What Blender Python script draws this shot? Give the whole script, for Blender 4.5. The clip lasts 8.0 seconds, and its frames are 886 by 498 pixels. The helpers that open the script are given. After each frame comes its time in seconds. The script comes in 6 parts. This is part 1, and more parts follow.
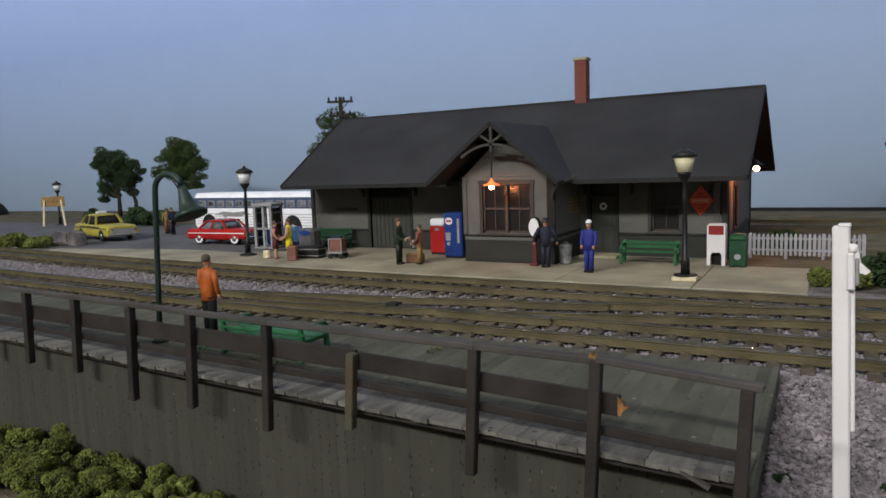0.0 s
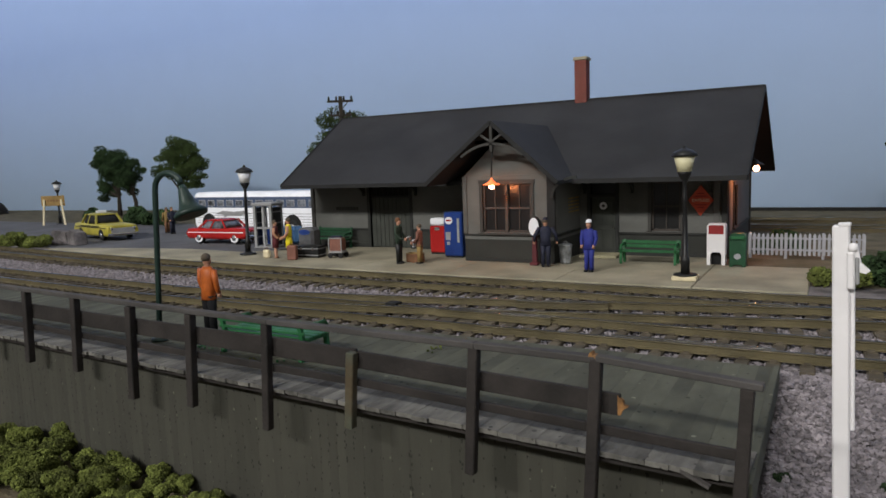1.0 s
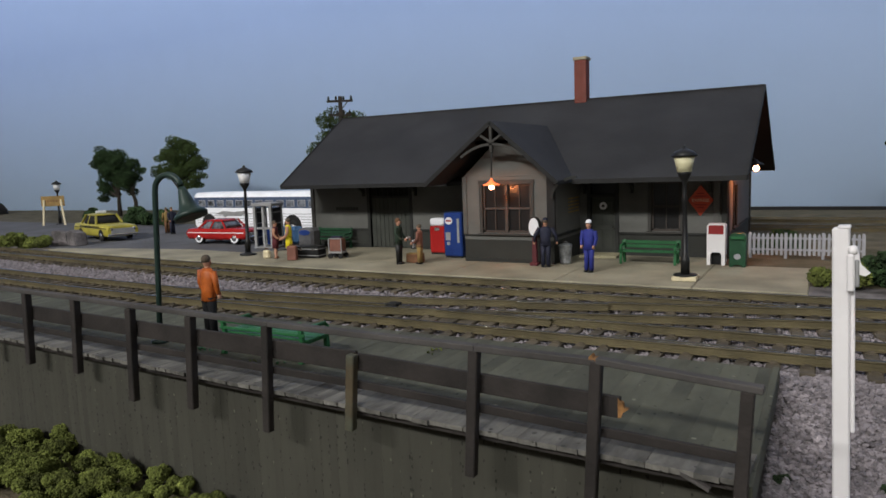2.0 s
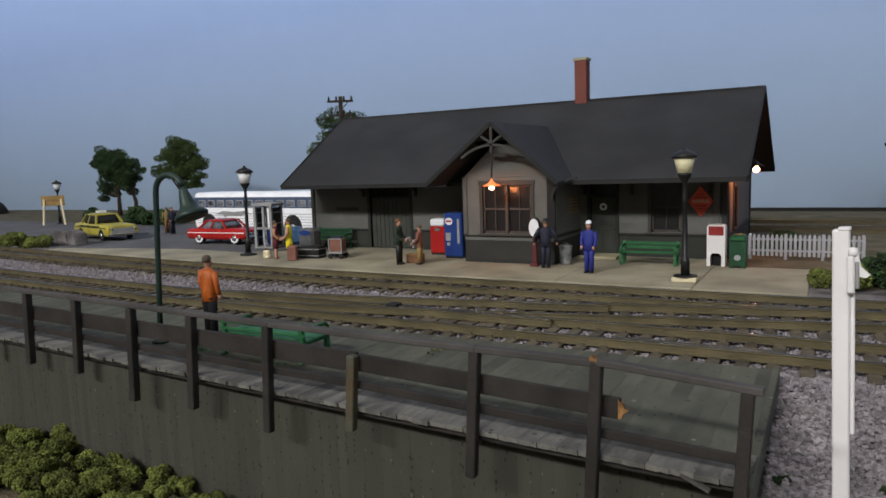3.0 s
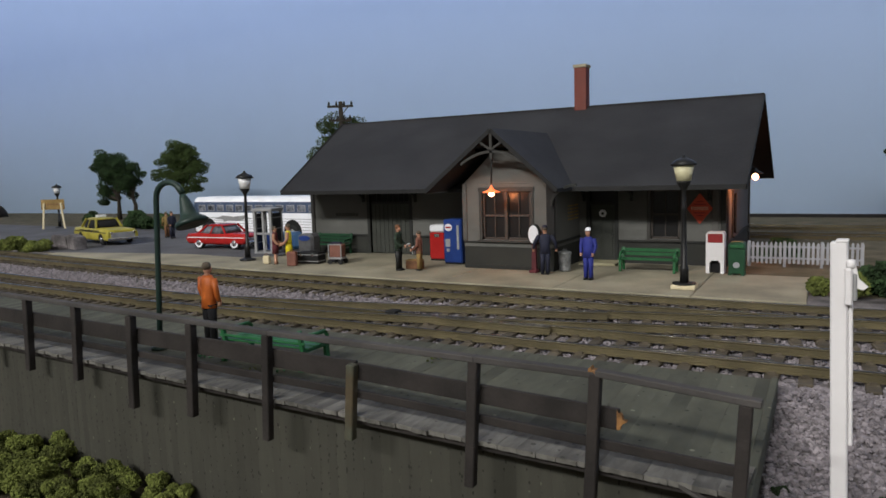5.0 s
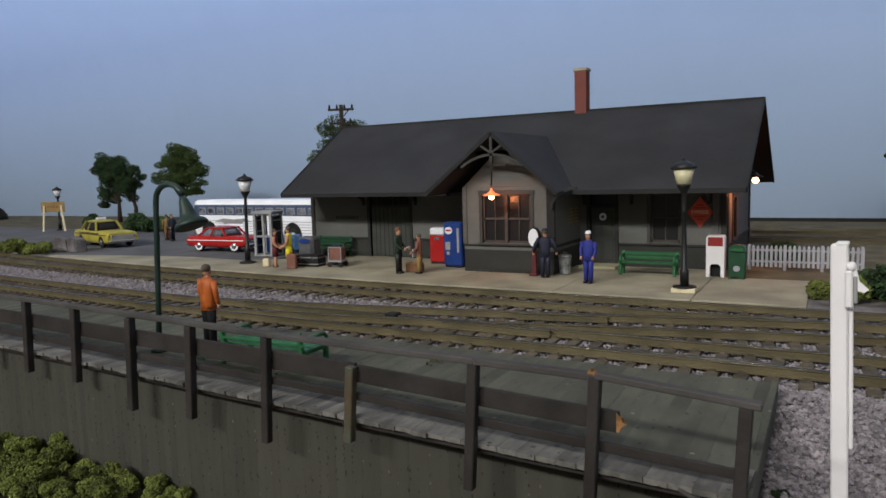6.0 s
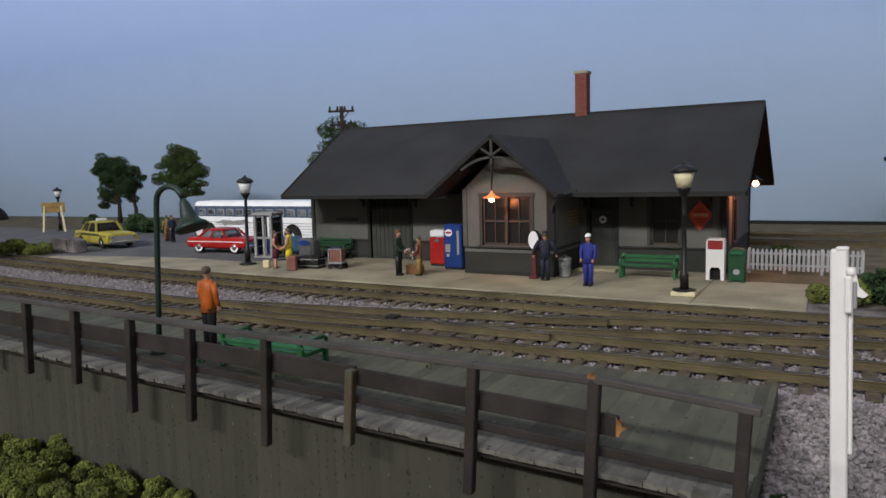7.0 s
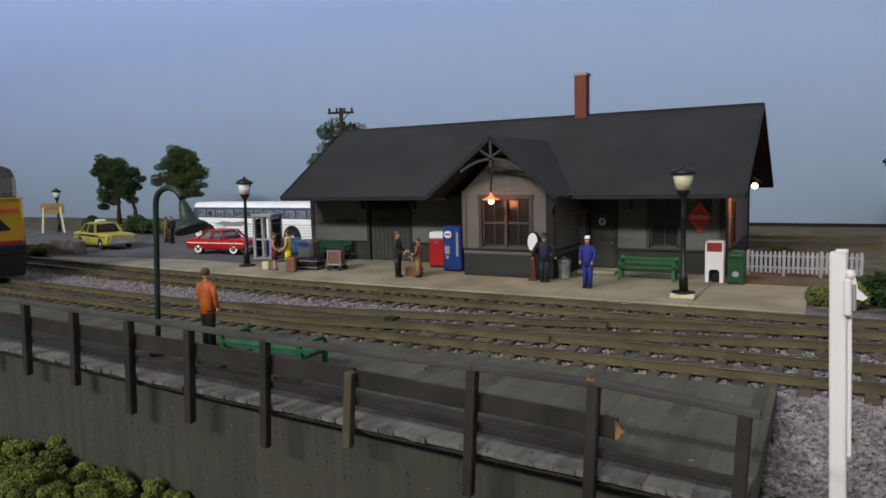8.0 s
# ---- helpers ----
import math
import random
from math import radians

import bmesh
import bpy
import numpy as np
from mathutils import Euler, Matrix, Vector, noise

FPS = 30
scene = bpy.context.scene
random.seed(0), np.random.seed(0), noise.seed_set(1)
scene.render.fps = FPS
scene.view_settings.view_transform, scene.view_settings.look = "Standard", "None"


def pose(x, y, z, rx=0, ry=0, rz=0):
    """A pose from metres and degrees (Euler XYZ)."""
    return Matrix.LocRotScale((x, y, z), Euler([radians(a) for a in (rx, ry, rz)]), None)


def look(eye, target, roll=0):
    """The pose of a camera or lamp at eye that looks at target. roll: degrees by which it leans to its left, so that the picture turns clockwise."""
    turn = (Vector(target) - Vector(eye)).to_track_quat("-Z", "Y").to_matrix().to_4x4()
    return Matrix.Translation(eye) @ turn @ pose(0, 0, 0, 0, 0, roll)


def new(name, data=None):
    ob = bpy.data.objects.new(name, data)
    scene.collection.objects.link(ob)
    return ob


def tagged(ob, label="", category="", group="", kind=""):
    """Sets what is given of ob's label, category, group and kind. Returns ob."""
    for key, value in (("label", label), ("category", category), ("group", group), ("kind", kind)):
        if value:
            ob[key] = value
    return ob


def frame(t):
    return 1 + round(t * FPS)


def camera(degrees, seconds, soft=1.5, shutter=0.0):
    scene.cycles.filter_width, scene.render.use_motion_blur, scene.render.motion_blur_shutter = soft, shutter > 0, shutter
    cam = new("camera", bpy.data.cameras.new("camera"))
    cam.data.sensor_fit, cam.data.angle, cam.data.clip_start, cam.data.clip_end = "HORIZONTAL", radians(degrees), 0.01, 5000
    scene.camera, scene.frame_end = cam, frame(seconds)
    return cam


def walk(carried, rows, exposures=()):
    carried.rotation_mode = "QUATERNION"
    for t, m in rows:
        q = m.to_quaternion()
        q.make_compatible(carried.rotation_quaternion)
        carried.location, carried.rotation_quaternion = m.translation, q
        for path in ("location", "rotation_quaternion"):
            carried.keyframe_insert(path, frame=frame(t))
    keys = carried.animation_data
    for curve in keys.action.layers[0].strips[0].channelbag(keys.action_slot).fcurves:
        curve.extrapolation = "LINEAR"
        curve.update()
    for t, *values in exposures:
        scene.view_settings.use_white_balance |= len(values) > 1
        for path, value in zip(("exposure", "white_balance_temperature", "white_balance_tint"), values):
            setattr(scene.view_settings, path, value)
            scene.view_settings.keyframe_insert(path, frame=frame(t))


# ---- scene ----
# A model railway layout in 1:87. Sizes below are in metres of the prototype; K brings them to the model's true size.
K = 1 / 87
cam = camera(65.372, 8.0, soft=1.6)
PATH = [  # seconds, eye (x, y, z), yaw to the left of +y, pitch, roll
    (0.0, 10.412, -27.120, 3.725, 29.2818, -6.7580, -2.0394),
    (0.5, 10.407, -27.118, 3.733, 29.2720, -6.8020, -1.9868),
    (1.0, 10.410, -27.123, 3.715, 29.2729, -6.7827, -1.9909),
    (1.5, 10.410, -27.117, 3.742, 29.2782, -6.8685, -2.1076),
    (3.0, 10.405, -27.138, 3.779, 29.2565, -6.8454, -1.9681),
    (3.5, 10.411, -27.150, 3.802, 29.2651, -6.8587, -1.9514),
    (4.0, 10.411, -27.162, 3.858, 29.2357, -6.8581, -1.9370),
    (4.5, 10.416, -27.165, 3.880, 29.2066, -6.7277, -1.8603),
    (6.0, 10.418, -27.142, 3.842, 29.2107, -6.2153, -1.6650),
    (6.5, 10.423, -27.141, 3.857, 29.2194, -6.1649, -1.5903),
    (7.0, 10.419, -27.150, 3.878, 29.2015, -6.1039, -1.4892),
    (7.5, 10.420, -27.162, 3.901, 29.1685, -6.0597, -1.4067),
    (8.0, 10.416, -27.152, 3.884, 29.1342, -5.9719, -1.3902),
]


def aim(x, y, z, yaw, pitch, roll):
    a, b = radians(yaw), radians(pitch)
    eye = Vector((x, y, z)) * K
    return look(eye, eye + Vector((-math.sin(a) * math.cos(b), math.cos(a) * math.cos(b), math.sin(b))), roll)


walk(cam, [(t, aim(*row)) for t, *row in PATH])

# ---- light: a room with ceiling lights, no daylight ----
world = bpy.data.worlds.new("room_dark")
world.use_nodes = True
scene.world = world
world.node_tree.nodes["Background"].inputs[0].default_value = (0.5, 0.6, 0.8, 1)
world.node_tree.nodes["Background"].inputs[1].default_value = 0.02


def area_lamp(name, eye, target, sx, sy, power, colour):
    data = bpy.data.lights.new(name, "AREA")
    data.shape, data.size, data.size_y, data.energy, data.color = "RECTANGLE", sx, sy, power, colour
    ob = new(name, data)
    ob.matrix_basis = look(eye, target)
    return ob


# a fluorescent tube in the aisle before the layout throws the shadows, two added lamps without a known source fill
area_lamp("unseen_room_light", (-0.34, -1.95, 1.16), (0.05, -0.05, 0), 1.2, 0.10, 53, (1.0, 0.98, 0.95))
# added to brighten the backdrop's right side
area_lamp("unseen_room_light", (1.05, -1.95, 1.10), (0.85, 0.29, 0.30), 1.2, 0.2, 15, (0.90, 0.96, 1.0))
# added overhead fill
area_lamp("unseen_room_light", (0.1, -0.35, 1.32), (0.1, -0.2, 0), 1.2, 0.3, 2.8, (1.0, 0.98, 0.95))
scene.view_settings.exposure = 0.0


def bulb(name, x, y, z, power, radius):
    data = bpy.data.lights.new(name, "POINT")
    data.energy, data.color, data.shadow_soft_size = power, (1.0, 0.30, 0.09), radius * K
    ob = new(name, data)
    ob.location = Vector((x, y, z)) * K
    return ob


bulb("lamp_glow", -0.45, -3.9, 2.84, 0.008, 0.08)
bulb("lamp_glow", 8.02, 1.4, 3.12, 0.026, 0.08)


# ---- materials ----
def mat(name, colour, rough=0.7, metal=0.0, vary=0.2, scale=3.0, fine=30.0, bump=0.0, tint=None, each=0.0, spec=0.3, stretch=(1, 1, 1), spots=0.0, seam=0.0):
    """scale, fine: noise cells per prototype metre; bump: height in prototype metres; tint: the stains' colour."""
    m = bpy.data.materials.new(name)
    m.use_nodes = True
    n, l = m.node_tree.nodes, m.node_tree.links
    b = n["Principled BSDF"]
    b.inputs["Roughness"].default_value = rough
    b.inputs["Metallic"].default_value = metal
    b.inputs["Specular IOR Level"].default_value = spec
    tc = n.new("ShaderNodeTexCoord")
    mp = n.new("ShaderNodeMapping")
    mp.inputs["Scale"].default_value = stretch
    l.new(tc.outputs["Object"], mp.inputs["Vector"])
    if each:
        # every piece takes its own cut of the pattern
        own, shift = n.new("ShaderNodeObjectInfo"), n.new("ShaderNodeMath")
        shift.operation, shift.inputs[1].default_value = "MULTIPLY", 3.0
        l.new(own.outputs["Random"], shift.inputs[0])
        l.new(shift.outputs[0], mp.inputs["Location"])
    big, small = n.new("ShaderNodeTexNoise"), n.new("ShaderNodeTexNoise")
    for tex, s, d in ((big, scale, 4.0), (small, fine, 3.0)):
        tex.inputs["Scale"].default_value = s * 87
        tex.inputs["Detail"].default_value = d
        l.new(mp.outputs[0], tex.inputs["Vector"])
    c = Vector(colour)
    dark = tint if tint else tuple(c * (1 - 1.6 * vary))
    ramp = n.new("ShaderNodeMapRange")
    ramp.inputs["From Min"].default_value, ramp.inputs["From Max"].default_value = 0.35, 0.65
    l.new(big.outputs[0], ramp.inputs["Value"])
    mix = n.new("ShaderNodeMix")
    mix.data_type = "RGBA"
    mix.inputs[6].default_value = (*dark, 1)
    mix.inputs[7].default_value = (*(c * (1 + 0.5 * vary)), 1)
    l.new(ramp.outputs[0], mix.inputs[0])
    val = n.new("ShaderNodeMath")
    val.operation = "MULTIPLY_ADD"
    val.inputs[1].default_value, val.inputs[2].default_value = 1.6 * vary, 1 - 0.8 * vary
    l.new(small.outputs[0], val.inputs[0])
    hsv = n.new("ShaderNodeHueSaturation")
    l.new(mix.outputs[2], hsv.inputs["Color"])
    if each:
        info = n.new("ShaderNodeObjectInfo")
        geo = n.new("ShaderNodeNewGeometry")
        add = n.new("ShaderNodeMath")
        add.operation = "ADD"
        l.new(info.outputs["Random"], add.inputs[0])
        l.new(geo.outputs["Random Per Island"], add.inputs[1])
        fr = n.new("ShaderNodeMath")
        fr.operation = "FRACT"
        l.new(add.outputs[0], fr.inputs[0])
        ma = n.new("ShaderNodeMath")
        ma.operation = "MULTIPLY_ADD"
        ma.inputs[1].default_value, ma.inputs[2].default_value = 2 * each, -each
        l.new(fr.outputs[0], ma.inputs[0])
        ad2 = n.new("ShaderNodeMath")
        ad2.operation = "ADD"
        l.new(ma.outputs[0], ad2.inputs[0])
        l.new(val.outputs[0], ad2.inputs[1])
        l.new(ad2.outputs[0], hsv.inputs["Value"])
    else:
        l.new(val.outputs[0], hsv.inputs["Value"])
    l.new(hsv.outputs[0], b.inputs["Base Color"])
    if spots:
        # chips and pits: small scattered marks, most of them dark, a few pale
        vor = n.new("ShaderNodeTexVoronoi")
        vor.inputs["Scale"].default_value = spots * 87
        l.new(tc.outputs["Object"], vor.inputs["Vector"])
        if each:
            away = n.new("ShaderNodeVectorMath")
            away.operation = "ADD"
            l.new(tc.outputs["Object"], away.inputs[0])
            l.new(shift.outputs[0], away.inputs[1])
            l.new(away.outputs[0], vor.inputs["Vector"])
        sep = n.new("ShaderNodeSeparateColor")
        l.new(vor.outputs["Color"], sep.inputs[0])
        size = n.new("ShaderNodeMath")
        size.operation = "MULTIPLY"
        size.inputs[1].default_value = 0.20
        l.new(sep.outputs[0], size.inputs[0])
        near = n.new("ShaderNodeMath")
        near.operation = "LESS_THAN"
        l.new(vor.outputs["Distance"], near.inputs[0])
        l.new(size.outputs[0], near.inputs[1])
        mask = near
        if seam:
            # pits only along the boards' long edges
            size.inputs[1].default_value = 0.42
            sx, ab, gt, mask = n.new("ShaderNodeSeparateXYZ"), n.new("ShaderNodeMath"), n.new("ShaderNodeMath"), n.new("ShaderNodeMath")
            ab.operation, gt.operation, mask.operation = "ABSOLUTE", "GREATER_THAN", "MULTIPLY"
            gt.inputs[1].default_value = seam * K
            l.new(tc.outputs["Object"], sx.inputs[0])
            l.new(sx.outputs["X"], ab.inputs[0])
            l.new(ab.outputs[0], gt.inputs[0])
            l.new(gt.outputs[0], mask.inputs[0])
            l.new(near.outputs[0], mask.inputs[1])
        pale = n.new("ShaderNodeMath")
        pale.operation = "GREATER_THAN"
        pale.inputs[1].default_value = 0.90
        l.new(sep.outputs[1], pale.inputs[0])
        hue = n.new("ShaderNodeMix")
        hue.data_type = "RGBA"
        hue.inputs[6].default_value = (*(c * 0.35), 1)
        hue.inputs[7].default_value = (*(c * 2.0), 1)
        l.new(pale.outputs[0], hue.inputs[0])
        mark = n.new("ShaderNodeMix")
        mark.data_type = "RGBA"
        l.new(mask.outputs[0], mark.inputs[0])
        l.new(hsv.outputs[0], mark.inputs[6])
        l.new(hue.outputs[2], mark.inputs[7])
        l.new(mark.outputs[2], b.inputs["Base Color"])
    if bump:
        bp = n.new("ShaderNodeBump")
        bp.inputs["Distance"].default_value = bump * K
        bp.inputs["Strength"].default_value = 1.0
        l.new(small.outputs[0], bp.inputs["Height"])
        l.new(bp.outputs[0], b.inputs["Normal"])
    return m


def glow(name, colour, strength):
    m = bpy.data.materials.new(name)
    m.use_nodes = True
    b = m.node_tree.nodes["Principled BSDF"]
    b.inputs["Base Color"].default_value = (*colour, 1)
    b.inputs["Emission Color"].default_value = (*colour, 1)
    b.inputs["Emission Strength"].default_value = strength
    return m


def glass_mat(name, colour, rough=0.08, see=0.35):
    m = bpy.data.materials.new(name)
    m.use_nodes = True
    n, l = m.node_tree.nodes, m.node_tree.links
    b = n["Principled BSDF"]
    b.inputs["Base Color"].default_value = (*colour, 1)
    b.inputs["Roughness"].default_value = rough
    b.inputs["Transmission Weight"].default_value = see
    b.inputs["IOR"].default_value = 1.45
    return m


def sky_mat():
    """Hand-painted sky: paler towards the horizon, with faint cloudy unevenness."""
    m = mat("sky_paint", (0.5, 0.6, 0.8), 0.95, vary=0.03, scale=0.02, fine=0.3, spec=0.1)
    n, l = m.node_tree.nodes, m.node_tree.links
    tc, sep, ramp = n.new("ShaderNodeTexCoord"), n.new("ShaderNodeSeparateXYZ"), n.new("ShaderNodeMapRange")
    l.new(tc.outputs["Object"], sep.inputs[0])
    l.new(sep.outputs["Z"], ramp.inputs["Value"])
    ramp.inputs["From Min"].default_value, ramp.inputs["From Max"].default_value = 0.0, 20 * K
    mix = n.new("ShaderNodeMix")
    mix.data_type = "RGBA"
    mix.inputs[6].default_value = (0.575, 0.745, 1.0, 1)
    mix.inputs[7].default_value = (0.365, 0.50, 0.82, 1)
    l.new(ramp.outputs[0], mix.inputs[0])
    hsv = [x for x in n if x.type == "HUE_SAT"][0]
    l.new(mix.outputs[2], hsv.inputs["Color"])
    return m


M = dict(
    sky_paint=sky_mat(),
    concrete=mat("concrete", (0.275, 0.25, 0.18), 0.9, vary=0.2, scale=0.5, fine=9, bump=0.01),
    cream_stone=mat("cream_stone", (0.33, 0.30, 0.19), 0.9, vary=0.15, scale=1, fine=9),
    asphalt=mat("asphalt", (0.10, 0.10, 0.108), 0.95, vary=0.16, scale=0.35, fine=8, bump=0.01),
    earth=mat("earth", (0.10, 0.082, 0.052), 1.0, vary=0.35, scale=0.8, fine=7, bump=0.06, tint=(0.055, 0.052, 0.028)),
    gravel_bed=mat("gravel_bed", (0.16, 0.145, 0.145), 1.0, vary=0.4, scale=1.2, fine=9, bump=0.08),
    stone=mat("stone", (0.215, 0.193, 0.203), 0.95, vary=0.15, scale=3, fine=20, each=0.38, bump=0.01),
    tie=mat("tie", (0.09, 0.074, 0.052), 0.9, vary=0.3, scale=2.0, fine=12, each=0.12, bump=0.01),
    rail_side=mat("rail_side", (0.095, 0.078, 0.04), 0.65, vary=0.2, scale=1, fine=12),
    rail_top=mat("rail_top", (0.032, 0.028, 0.02), 0.10, metal=0.0, vary=0.15, scale=0.6, fine=10),
    siding=mat("siding", (0.106, 0.106, 0.097), 0.75, vary=0.08, scale=0.8, fine=14, each=0.025),
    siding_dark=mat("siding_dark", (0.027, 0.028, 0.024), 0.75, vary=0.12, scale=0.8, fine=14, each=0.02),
    fascia=mat("fascia", (0.013, 0.013, 0.013), 0.7, vary=0.15, scale=1, fine=14),
    trim=mat("trim", (0.019, 0.020, 0.018), 0.6, vary=0.12, scale=2, fine=18),
    corner_paint=mat("corner_paint", (0.085, 0.083, 0.076), 0.6, vary=0.1, scale=2, fine=18),
    trim_light=mat("trim_light", (0.040, 0.038, 0.034), 0.6, vary=0.1, scale=2, fine=18),
    door_paint=mat("door_paint", (0.04, 0.043, 0.036), 0.6, vary=0.1, scale=1.5, fine=15),
    roof=mat("roof", (0.026, 0.026, 0.028), 0.85, vary=0.2, scale=0.35, fine=14, bump=0.012),
    brick=mat("brick", (0.17, 0.04, 0.03), 0.85, vary=0.2, scale=4, fine=20, each=0.12),
    mortar=mat("mortar", (0.30, 0.22, 0.19), 0.95, vary=0.1),
    dark=mat("dark_inside", (0.012, 0.012, 0.012), 0.9, vary=0.1),
    pane=glass_mat("window_glass", (0.012, 0.012, 0.012), 0.28, 0.0),
    sash=mat("sash", (0.055, 0.045, 0.038), 0.5, vary=0.1),
    plank=mat("plank", (0.074, 0.076, 0.055), 0.85, vary=0.24, scale=1.3, fine=10, each=0.05, bump=0.01, stretch=(0.8, 0.3, 1), spots=5.0),
    # front planks: same deck wood, made paler in place of the light on it
    lit_deck_edge=mat("lit_deck_edge", (0.13, 0.124, 0.11), 0.9, vary=0.35, scale=2.2, fine=12, each=0.06, bump=0.02, stretch=(1, 0.35, 1), spots=5.0),
    board=mat("board", (0.045, 0.044, 0.034), 0.9, vary=0.12, scale=0.8, fine=9, each=0.012, bump=0.012, stretch=(1, 1, 0.3), spots=11.0, seam=0.06),
    fence_wood=mat("fence_wood", (0.024, 0.020, 0.018), 0.8, vary=0.28, scale=1.2, fine=14, each=0.05, bump=0.01),
    rail_wood=mat("rail_wood", (0.058, 0.053, 0.05), 0.8, vary=0.2, scale=1.2, fine=14, bump=0.008),
    fence_green=mat("fence_green", (0.05, 0.052, 0.036), 0.85, vary=0.25, scale=2, fine=14, tint=(0.06, 0.045, 0.025)),
    raw_wood=mat("raw_wood", (0.25, 0.125, 0.045), 0.9, vary=0.3, scale=6, fine=20, bump=0.01),
    green_paint=mat("green_paint", (0.018, 0.105, 0.036), 0.5, vary=0.15, scale=3, fine=20),
    green_deep=mat("green_deep", (0.011, 0.055, 0.024), 0.5, vary=0.15, scale=3, fine=20),
    lamp_green=mat("lamp_green", (0.014, 0.030, 0.024), 0.45, vary=0.15, scale=3, fine=20),
    black=mat("black_paint", (0.012, 0.012, 0.012), 0.45, vary=0.2, scale=3, fine=20),
    white_plastic=mat("white_plastic", (0.68, 0.66, 0.66), 0.45, vary=0.04, scale=0.8, fine=8),
    white=mat("white_paint", (0.75, 0.76, 0.78), 0.5, vary=0.05, scale=1, fine=10),
    picket=mat("picket_paint", (0.29, 0.29, 0.31), 0.7, vary=0.08, scale=2, fine=10, each=0.06),
    milk_glass=mat("milk_glass", (0.68, 0.68, 0.68), 0.3, vary=0.04),
    cream_glass=mat("cream_glass", (0.58, 0.54, 0.34), 0.3, vary=0.05),
    red=mat("red_paint", (0.34, 0.016, 0.015), 0.25, vary=0.08, scale=1, fine=10),
    red_orange=mat("sign_red", (0.52, 0.07, 0.035), 0.5, vary=0.08),
    red_dull=mat("dull_red", (0.24, 0.02, 0.02), 0.5, vary=0.1),
    blue=mat("blue_paint", (0.016, 0.042, 0.18), 0.35, vary=0.1, scale=2, fine=14),
    pale_blue=mat("pale_blue_paint", (0.10, 0.22, 0.42), 0.3, vary=0.08, scale=1, fine=10),
    yellow=mat("yellow_paint", (0.36, 0.31, 0.04), 0.4, vary=0.2, scale=1, fine=10),
    loco_yellow=mat("loco_yellow", (0.42, 0.25, 0.016), 0.4, vary=0.08, scale=1, fine=10),
    chrome=mat("chrome", (0.6, 0.6, 0.6), 0.2, metal=0.9, vary=0.1),
    galvanised=mat("galvanised", (0.32, 0.33, 0.33), 0.38, metal=0.6, vary=0.35, scale=4, fine=18),
    grey_metal=mat("grey_metal", (0.30, 0.30, 0.30), 0.5, metal=0.2, vary=0.1),
    loco_grey=mat("loco_grey", (0.10, 0.10, 0.105), 0.6, vary=0.15),
    rubber=mat("rubber", (0.015, 0.015, 0.015), 0.8, vary=0.1),
    car_glass=glass_mat("car_glass", (0.16, 0.14, 0.14), 0.08, 0.0),
    bus_white=mat("bus_white", (0.86, 0.87, 0.9), 0.35, vary=0.05, scale=1, fine=8),
    bus_blue=mat("bus_blue", (0.05, 0.075, 0.13), 0.4, vary=0.1),
    bus_window=mat("bus_window", (0.15, 0.16, 0.18), 0.15, vary=0.5, scale=2.2, fine=5),
    brown=mat("brown", (0.16, 0.075, 0.035), 0.7, vary=0.2),
    leather=mat("leather", (0.20, 0.085, 0.06), 0.6, vary=0.15),
    tan=mat("tan_wood", (0.26, 0.17, 0.06), 0.8, vary=0.15),
    cream=mat("cream_paint", (0.62, 0.54, 0.36), 0.7, vary=0.08),
    skin=mat("figure_flesh", (0.42, 0.22, 0.14), 0.6, vary=0.08),
    orange=mat("orange_cloth", (0.40, 0.095, 0.016), 0.5, vary=0.15, scale=6, fine=25),
    navy=mat("navy_cloth", (0.016, 0.018, 0.035), 0.7, vary=0.15),
    blue_cloth=mat("blue_cloth", (0.022, 0.03, 0.20), 0.7, vary=0.12),
    green_cloth=mat("green_cloth", (0.02, 0.035, 0.022), 0.7, vary=0.12),
    yellow_cloth=mat("yellow_cloth", (0.72, 0.60, 0.02), 0.6, vary=0.08),
    maroon=mat("maroon_cloth", (0.10, 0.02, 0.025), 0.7, vary=0.12),
    black_cloth=mat("black_cloth", (0.012, 0.012, 0.013), 0.95, vary=0.15, spec=0.1),
    hair=mat("hair", (0.09, 0.07, 0.05), 0.8, vary=0.15),
    foliage=mat("foliage", (0.115, 0.135, 0.032), 0.9, vary=0.45, scale=1.5, fine=10, each=0.3, spec=0.2),
    foliage_mid=mat("foliage_mid", (0.055, 0.085, 0.024), 0.9, vary=0.4, scale=1.5, fine=10, each=0.3, spec=0.2),
    foliage_dark=mat("foliage_dark", (0.032, 0.060, 0.022), 0.9, vary=0.4, scale=1.5, fine=10, each=0.3, spec=0.2),
    bark=mat("bark", (0.036, 0.029, 0.022), 0.95, vary=0.3, scale=3, fine=14, bump=0.02),
    plaster=mat("room_plaster", (0.42, 0.40, 0.38), 0.9, vary=0.04, scale=0.05, fine=1),
    room_floor=mat("room_floor", (0.12, 0.10, 0.09), 0.7, vary=0.15, scale=0.05, fine=1),
    fixture=mat("fixture", (0.8, 0.8, 0.8), 0.5, vary=0.03),
    # emission stands in for the bulb's light and flare on the lampshade
    warm_shade=glow("warm_shade", (1.0, 0.20, 0.06), 1.1),
    hot=glow("hot_bulb", (1.0, 0.42, 0.24), 11.0),
)


# ---- building helpers ----
def thing(name, x=0, y=0, z=0, rz=0, label="", category="", group="", kind="", lean=(0, 0)):
    ob = new(name)
    ob.empty_display_size = 0.002
    ob.matrix_basis = pose(x * K, y * K, z * K, lean[0], lean[1], rz)
    return tagged(ob, label, category, group, kind)


